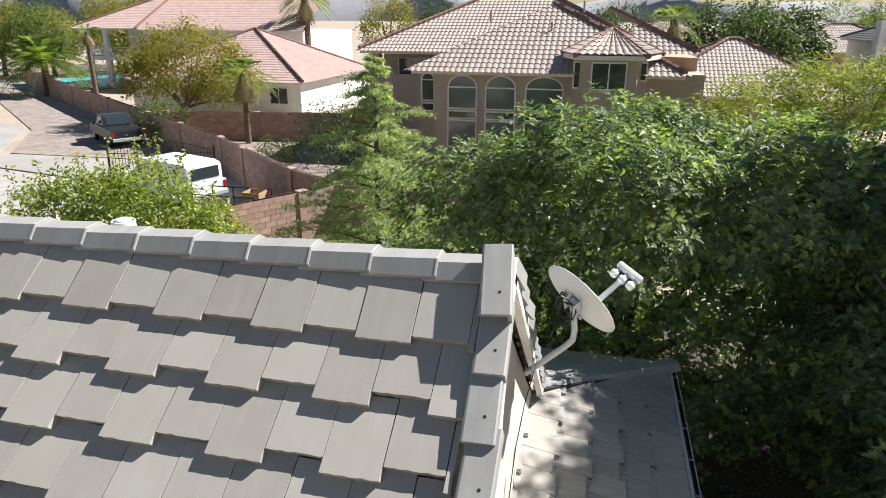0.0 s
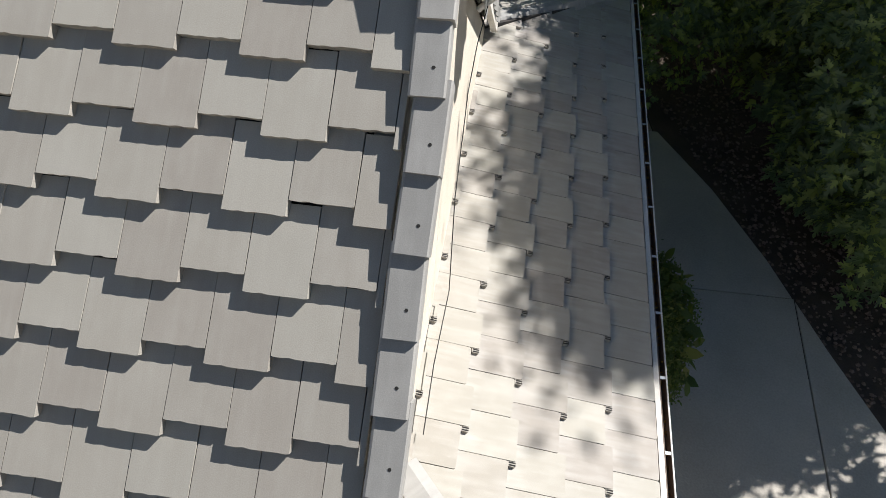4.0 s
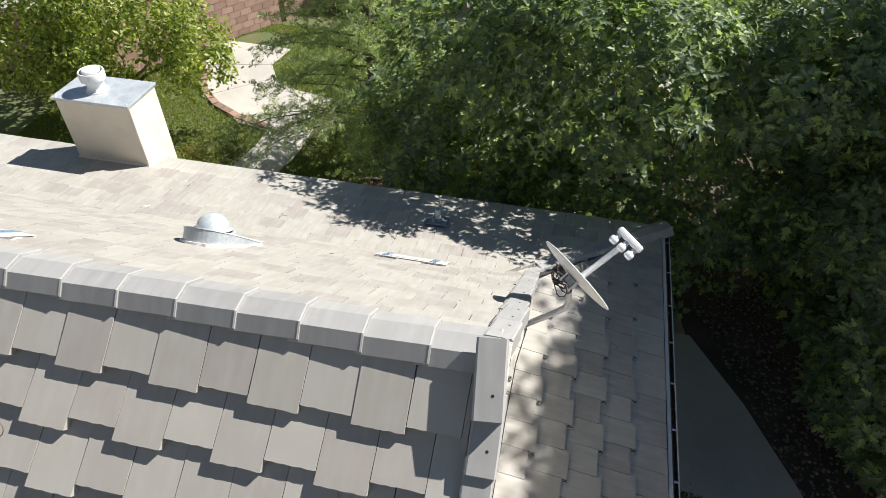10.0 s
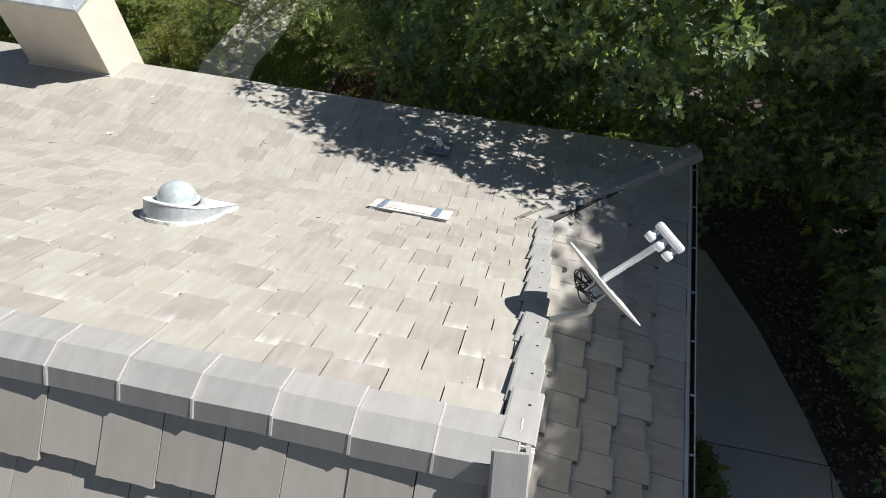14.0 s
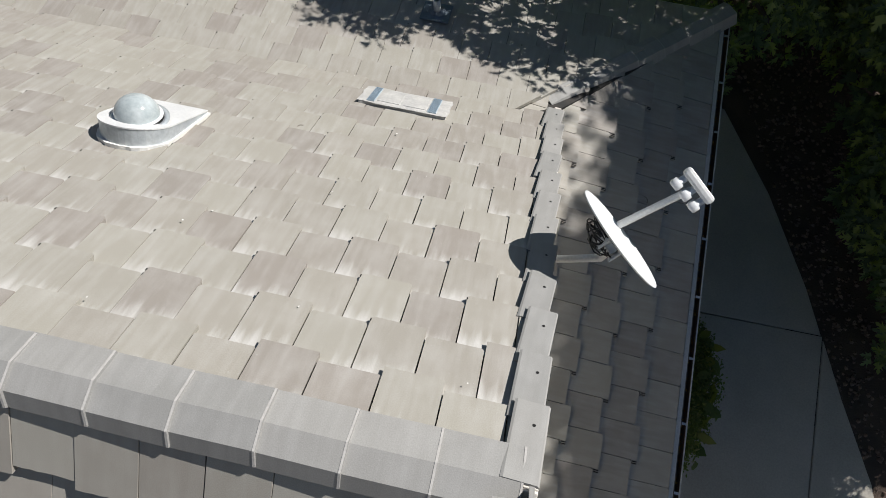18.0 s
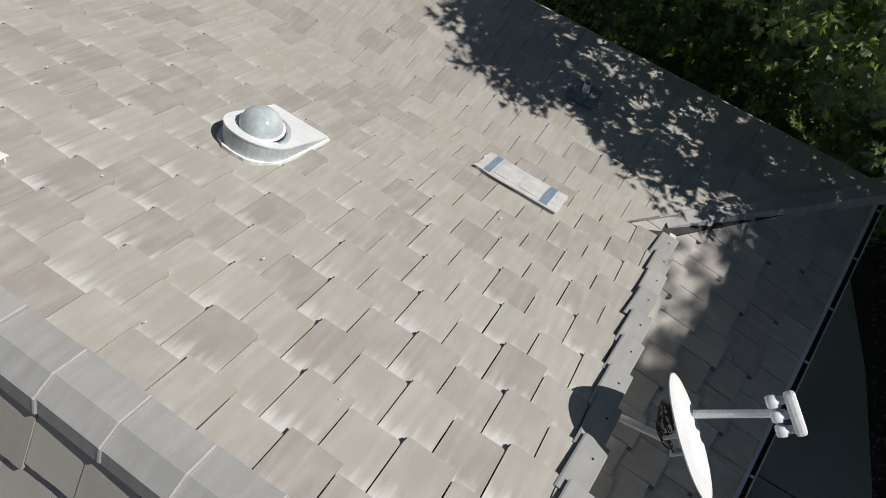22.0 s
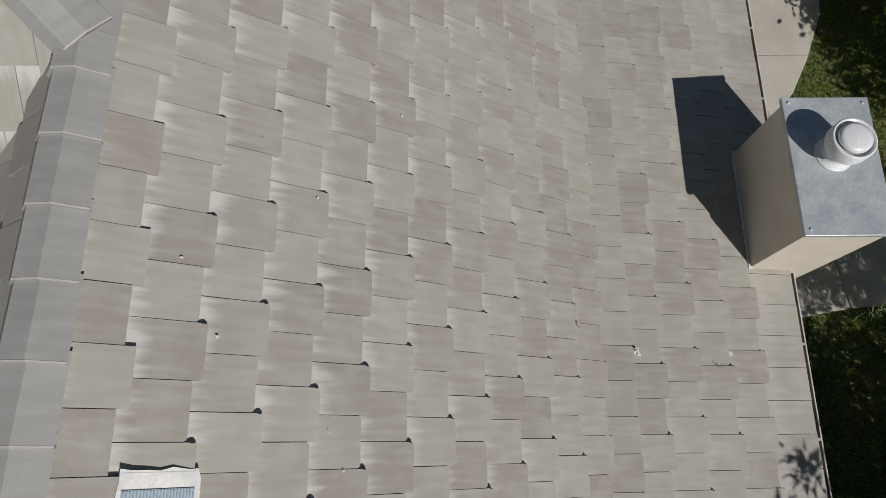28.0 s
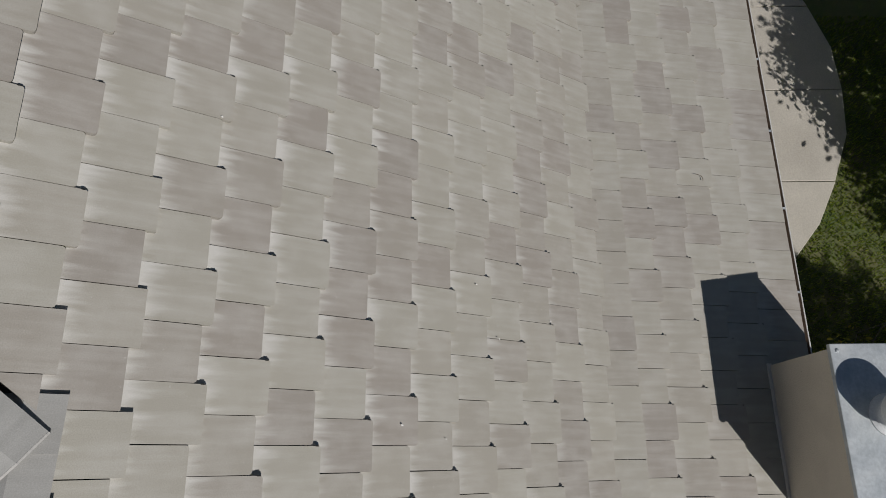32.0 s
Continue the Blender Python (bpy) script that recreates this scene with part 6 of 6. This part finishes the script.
def pickup(name, label, at, yaw, body_paint, van=False):
    """A pickup truck; x points to the front."""
    car = empty(name, label, "vehicle", at=at)
    car.matrix_basis = pose(*at, 0, 0, yaw)
    L, W = 5.5, 1.92

    def side(points, y0, y1, bevel=0.05):
        bm = bmesh.new()
        f = [bm.verts.new((x, y0, z)) for x, z in points]
        g = [bm.verts.new((x, y1, z)) for x, z in points]
        bm.faces.new(f)
        bm.faces.new(g[::-1])
        n = len(points)
        for i in range(n):
            bm.faces.new((f[i], g[i], g[(i + 1) % n], f[(i + 1) % n]))
        bmesh.ops.recalc_face_normals(bm, faces=bm.faces)
        if bevel:
            bmesh.ops.bevel(bm, geom=list(bm.edges), offset=bevel, segments=2, affect="EDGES", profile=0.6)
        return bm

    part("body", side([(-2.7, 0.45), (-2.72, 1.06), (-0.55, 1.10), (0.95, 1.12), (2.1, 1.06), (2.6, 0.92), (2.68, 0.45)], -W / 2, W / 2), body_paint, car)
    if van:
        part("cabin", side([(-2.6, 1.05), (-2.55, 1.75), (-2.2, 1.86), (0.5, 1.86), (1.35, 1.10)], -W / 2 + 0.08, W / 2 - 0.08, 0.07), body_paint, car)
        g = [(-2.35, 1.18), (-2.3, 1.65), (0.35, 1.68), (0.95, 1.18)]
    else:
        part("cabin", side([(-0.75, 1.06), (-0.55, 1.72), (-0.3, 1.80), (0.55, 1.80), (1.30, 1.08)], -W / 2 + 0.12, W / 2 - 0.12, 0.06), body_paint, car)
        g = [(-0.5, 1.16), (-0.36, 1.64), (0.48, 1.66), (0.98, 1.16)]
        part("bed_floor", box(-2.62, -0.80, -W / 2 + 0.12, W / 2 - 0.12, 1.04, 1.105), BLACK, car, "dark bed cover")
    part("side_glass", side(g, -W / 2 + 0.10, W / 2 - 0.10, 0.0), PANE, car)
    x = -2.60 if van else -0.72
    part("rear_glass", box(-0.02, 0.02, -0.68, 0.68, 0.0, 0.46, 0.0, pose(x, 0, 1.2, 0, 18 if not van else 4, 0)), PANE, car)
    part("rear_bumper", box(-2.82, -2.68, -W / 2 + 0.03, W / 2 - 0.03, 0.42, 0.62, 0.03), GALV, car, "chrome bumper")
    for s in (-1, 1):
        part("tail_light", box(-2.745, -2.70, s * (W / 2 - 0.11) - 0.07, s * (W / 2 - 0.11) + 0.07, 0.70, 1.0, 0.01), RED_LAMP, car)
        part("mirror", box(0.85, 1.0, s * (W / 2 + 0.1) - 0.08, s * (W / 2 + 0.1) + 0.08, 1.12, 1.30, 0.03), body_paint, car)
        for wx in (-1.75, 1.72):
            m = pose(wx, s * (W / 2 - 0.12), 0.37, 90, 0, 0)
            w = part("wheel", lathe([(0.22, -0.11), (0.34, -0.115), (0.37, -0.08), (0.37, 0.08), (0.34, 0.115), (0.22, 0.11)], 24, m, True), RUBBER, car)
            part("rim", lathe([(0.21, -0.118), (0.21, 0.118)], 20, m, True), GALV, w)
    return car


pickup("pickup_truck", "dark grey pickup truck parked on gravel by the wall", (-30.0, 33.0, 0.03), 143, CHARCOAL)
pickup("van", "white van parked inside the iron gate", (-18.3, 21.6, 0.035), 160, WHITE_PAINT, True)
cb = empty("cardboard_box", "open brown cardboard box on the trailer by the wall", "box", at=(-13.2, 19.9, 0.55))
for s in (-1, 1):
    part("side", box(-0.36, 0.36, s * 0.36 - 0.01, s * 0.36 + 0.01, 0.0, 0.5), CARDBOARD, cb)
    part("end", box(s * 0.36 - 0.01, s * 0.36 + 0.01, -0.35, 0.35, 0.0, 0.5), CARDBOARD, cb)
part("bottom", box(-0.35, 0.35, -0.35, 0.35, 0.0, 0.02), CARDBOARD, cb)
tl = empty("utility_trailer", "low dark utility trailer beside the block wall", "trailer", at=(-14.0, 19.9, -0.2))
part("deck", box(-1.6, 1.2, -0.75, 0.75, 0.65, 0.75, 0.02), IRON, tl)
for x in (-1.55, -0.6, 0.3, 1.15):
    for y in (-0.72, 0.72):
        part("stake", tube([(x, y, 0.7), (x, y, 1.15)], 0.025, 6), IRON, tl)
for y in (-0.72, 0.72):
    part("side_rail", tube([(-1.55, y, 1.15), (1.15, y, 1.15)], 0.025, 6), IRON, tl)
    part("wheel", lathe([(0.15, -0.09), (0.33, -0.09), (0.33, 0.09), (0.15, 0.09)], 18, pose(0, y * 1.15, 0.34, 90, 0, 0), True), RUBBER, tl)


def palm(label, at, height, crown, seed, trunk_r=0.2, skirt=True, fan=True, fronds=44):
    """A palm: ringed trunk, a head of arching fronds with leaflets, and a skirt of dead ones."""
    top = empty("palm_tree", label, "palm", at=at)
    r = random.Random(seed)
    prof = []
    n = int(height / 0.22)
    for i in range(n + 1):
        prof.append((trunk_r * (1.15 - 0.35 * i / n) * (1.0 + 0.10 * (i % 2)), height * i / n))
    part("trunk", lathe(prof, 10, None, True), mat("palm_trunk", (0.17, 0.12, 0.08), (0.10, 0.07, 0.05), 0.95, 6.0, 40.0, 0.8), top)
    for kind, count in (("crown", fronds), ("dead_fronds", 26 if skirt else 0)):
        verts, faces = [], []
        for i in range(count):
            a = i * 2.4 + r.uniform(-0.2, 0.2)
            el = r.uniform(-0.35, 1.35) if kind == "crown" else r.uniform(-1.5, -1.0)
            d = Vector((math.cos(a) * math.cos(el), math.sin(a) * math.cos(el), math.sin(el)))
            L = crown * r.uniform(0.8, 1.1) * (0.75 if kind != "crown" else 1.0)
            side = d.cross(Vector((0, 0, 1))).normalized()
            m = 13
            for k in range(m):
                f = 0.15 + 0.85 * k / (m - 1)
                sag = Vector((0, 0, -0.42 * L * f * f * (1.2 if kind == "crown" else 0.3)))
                p = Vector((0, 0, height)) + d * L * f + sag
                if fan and f < 0.5 and kind == "crown":
                    continue
                ll = L * (0.34 if fan else 0.24) * (1.15 - 0.7 * abs(f - 0.5))
                for sg in (-1, 1):
                    tip = p + (side * sg * 0.9 + d * 0.7 + Vector((0, 0, -0.35))) * ll
                    w = d * (0.045 * crown)
                    b = len(verts)
                    verts += [tuple(p - w * 0.5), tuple(p + w * 0.5), tuple(tip)]
                    faces.append((b, b + 1, b + 2))
            b = len(verts)
            st = Vector((0, 0, height))
            e = st + d * L * 0.6 + Vector((0, 0, -0.16 * L))
            verts += [tuple(st - side * 0.02), tuple(st + side * 0.02), tuple(e + side * 0.012), tuple(e - side * 0.012)]
            faces.append((b, b + 1, b + 2, b + 3))
        if verts:
            obj(kind, verts, faces, PALM_LEAF if kind == "crown" else DRY_FROND, top)
    return top


palm("slender fan palm in the sandy yard", (-21.6, 34.6, 0.03), 4.3, 1.9, 41, 0.16, True, True, 34)
palm("tall fan palm with a thick trunk beyond the white house", (-30.0, 63.0, 0.0), 9.6, 2.8, 42, 0.42)
palm("bushy date palm beside the block wall", (-55.0, 54.5, 0.0), 3.6, 4.4, 43, 0.35, False, False, 80)
palm("thin palm beside the pool", (-50.2, 55.5, 0.0), 6.2, 1.5, 44, 0.2, True, True, 24)
palm("fan palm behind the taupe house", (4.9, 50.0, 0.0), 7.6, 1.9, 45, 0.35)
palm("low palm behind the pink roofs", (-13.5, 52.0, 0.0), 5.8, 2.4, 46, 0.3, False)
palm("low palm beyond the pink roofs", (-10.5, 66.0, 0.0), 6.6, 2.6, 47, 0.3, False)

broadleaf("ash_tree", "autumn tree with yellowing leaves inside the block wall", (-30.0, 40.6, 0.0), 1.2, [(-29.2, 40.5, 4.4, 4.1, 3.4, 2.7), (-26.0, 40.0, 3.3, 2.1, 2.1, 1.8), (-32.6, 40.5, 3.4, 2.4, 2.2, 1.9)], 1100, 14, OVAL, (0.16, 0.27), YELLOW_LEAF, 51, 0.34, 0.2)
broadleaf("shrub", "bright green shrub spilling over the block wall", (-26.6, 33.6, 0.0), 0.5, [(-26.6, 33.4, 1.5, 1.9, 1.3, 1.0), (-29.0, 36.0, 1.4, 1.6, 1.3, 0.9)], 200, 10, OVAL, (0.12, 0.2), SHRUB_LEAF, 52, 0.2, 0.05)
broadleaf("shrub", "grey-green flowering shrub in the sandy yard", (-17.0, 30.0, 0.0), 0.3, [(-17.0, 30.0, 0.6, 1.3, 1.0, 0.7)], 150, 10, OVAL, (0.09, 0.15), SHRUB_LEAF, 53, 0.16, 0.03)
broadleaf("shrub", "tall shrubs between the houses", (-14.5, 33.0, 0.0), 0.4, [(-14.4, 30.0, 1.8, 1.4, 1.2, 1.6), (-13.2, 28.0, 1.4, 1.1, 1.1, 1.2), (-16.0, 39.0, 2.4, 1.2, 1.2, 1.8)], 260, 10, OVAL, (0.12, 0.2), DARK_LEAF, 54, 0.2, 0.05)
broadleaf("shrub", "yellow flowering shrub below the arched windows", (-6.3, 22.3, 0.0), 0.3, [(-6.3, 22.3, 1.3, 0.9, 0.8, 0.9)], 90, 10, OVAL, (0.1, 0.16), YELLOW_LEAF, 55, 0.15, 0.03)

# trees beyond the houses
for i, (x, y, h, w, m) in enumerate([(-72, 74, 9, 6, YELLOW_LEAF), (-64, 78, 10, 6, YELLOW_LEAF), (-58, 84, 11, 7, DARK_LEAF), (-84, 82, 9, 7, DARK_LEAF), (-78, 72, 10, 7, YELLOW_LEAF), (-70, 70, 9, 6, SHRUB_LEAF), (-96, 88, 10, 8, DARK_LEAF), (-66, 90, 12, 8, YELLOW_LEAF), (-76, 96, 12, 9, DARK_LEAF), (-46, 84, 12, 6, YELLOW_LEAF), (12, 56, 8.2, 4.5, DARK_LEAF), (-50, 96, 11, 7, YELLOW_LEAF), (-92, 96, 9, 8, SHRUB_LEAF), (-30, 92, 11.0, 6, YELLOW_LEAF), (-24, 96, 10, 5, DARK_LEAF), (-16, 110, 10, 6, SHRUB_LEAF), (-8, 120, 9.5, 7, DARK_LEAF), (8.5, 60, 8.8, 3.2, DARK_LEAF), (12.5, 61, 9.4, 4.0, DARK_LEAF), (16.5, 63, 8.6, 3.0, DARK_LEAF), (3, 110, 10.0, 7, DARK_LEAF), (0, 100, 9.0, 4, DARK_LEAF), (26, 128, 10.5, 8, DARK_LEAF), (38, 124, 10.8, 8, SHRUB_LEAF), (48, 130, 11.5, 9, DARK_LEAF), (32, 90, 8.5, 4, SHRUB_LEAF), (60, 140, 11, 10, DARK_LEAF), (34, 68, 7.8, 3, DARK_LEAF), (14, 140, 10, 8, SHRUB_LEAF), (-69, 83, 12, 7, YELLOW_LEAF), (-62, 85, 12.5, 7, YELLOW_LEAF), (-55, 90, 12.5, 7, DARK_LEAF)]):
    broadleaf("distant_tree", "dense garden tree beyond the houses", (x, y, 0.0), h * 0.25, [(x, y, h * 0.58, w * 0.62, w * 0.62, h * 0.42), (x + w * 0.35, y - 1, h * 0.45, w * 0.45, w * 0.45, h * 0.3), (x - w * 0.35, y, h * 0.48, w * 0.42, w * 0.42, h * 0.32)], 360, 14, OVAL, (0.24, 0.42), m, 100 + i, 0.55, 0.25, group="trees beyond the houses")

# far hills, distance haze put into their grey-blue colour
HILL = mat("hazy_hills", (0.36, 0.36, 0.38), (0.30, 0.31, 0.34), 1.0, 0.01, 0.05, 0.0)
verts, faces = [], []
for i in range(81):
    x = -1600 + 40 * i
    h = 34 + 30 * noise.noise(Vector((i * 0.13, 0.0, 3.0))) + 36 * max(0.0, min(1.0, (-x - 100) / 700))
    verts += [(x, 1450 + 60 * math.sin(i * 0.5), -5), (x, 1480 + 60 * math.sin(i * 0.5), max(h, 14)), (x, 1800, max(h, 14) * 1.3)]
for i in range(80):
    b = i * 3
    faces += [(b, b + 3, b + 4, b + 1), (b + 1, b + 4, b + 5, b + 2)]
tagged(obj("backdrop", verts, faces, HILL, smooth=True), "low pale hills on the horizon", "hills", kind="structure")

# ---- small marks and litter on the roof ----
DROP = mat("white_dropping", (0.74, 0.73, 0.70), (0.62, 0.61, 0.58), 0.8, 20.0, 90.0, 0.3)
TWIG = mat("dry_twig", (0.11, 0.075, 0.05), (0.06, 0.04, 0.03), 0.9, 20.0, 90.0, 0.3)
litter = random.Random(31)
verts, faces = [], []
for k in range(36):
    u, s = litter.uniform(-9.0, -0.7), litter.uniform(0.3, 4.5)
    r = litter.choice((0.003, 0.004, 0.005, 0.007))
    b = len(verts)
    for i in range(7):
        a, q = i * math.tau / 7, r * litter.uniform(0.6, 1.3)
        verts.append(P(FAR, u + q * math.cos(a), s + q * math.sin(a) * litter.uniform(1.0, 1.6), 0.006))
    faces.append(tuple(range(b, b + 7)))
for u, s, r in ((-5.69, 0.18, 0.03), (-5.70, 1.17, 0.018)):
    for k in range(5):
        b = len(verts)
        cu, cs = u + litter.uniform(-r, r), s + litter.uniform(-r, r)
        for i in range(7):
            a, q = i * math.tau / 7, r * litter.uniform(0.2, 0.7)
            verts.append(P(LOW, cu + q * math.cos(a), cs + q * math.sin(a), 0.008))
        faces.append(tuple(range(b, b + 7)))
tagged(obj("droppings", verts, faces, DROP), "small white bird droppings on the back slope", "droppings", kind="stuff")
for m, u, s in ((FAR, -2.4, 2.9), (FAR, -5.9, 3.9), (LOW, -5.62, 0.99), (LOW, -9.6, 1.08), (LOW, -3.9, 0.58), (HIP, -2.85, 1.2), (NEAR, 3.2, 1.05)):
    a = litter.uniform(0, math.tau)
    pts = []
    long = litter.uniform(0.06, 0.11)
    for i in range(7):
        f = i / 6 * long
        pts.append(P(m, u + f * math.cos(a + i * 0.25), s + f * math.sin(a + i * 0.25), 0.010))
    tagged(part("twig", tube(pts, [0.003, 0.003, 0.0028, 0.0025, 0.002, 0.0016, 0.001], 5), TWIG), "thin dry curved twig lying on the tiles", "twig", "twigs on the roof")
LITTER = leaf_material("fallen_leaf", (0.16, 0.08, 0.03), (0.22, 0.12, 0.04), (0.30, 0.20, 0.07), 0.8, 0.2)
cs, ns = [], []
for k in range(260):
    cs.append((EAVE_X + 0.005 + litter.uniform(0, 0.03), litter.uniform(-3.3, 5.3), EAVE_Z - 0.155))
    ns.append((0, 0, 1))
for k in range(300):
    cs.append((litter.uniform(-9, 1.2), EAVE_Y + litter.uniform(-0.02, 0.015), EAVE_Z - 0.155))
    ns.append((0, 0, 1))
for k in range(90):
    f = litter.random()
    cs.append((RIDGE_W + 0.25 + 0.8 * f, -0.55 - 0.45 * f + litter.uniform(-0.05, 0.05), RIDGE - 0.46 - 0.5 * f + 0.05))
    ns.append((0, 0, 1))
lv = leaves("leaf_litter", cs, ns, (0.03, 0.06), OVAL, LITTER, None, 1, 0.01, 0.8, 77)
tagged(lv, "dry brown leaves caught in the gutters and valley", "leaf litter", kind="stuff")
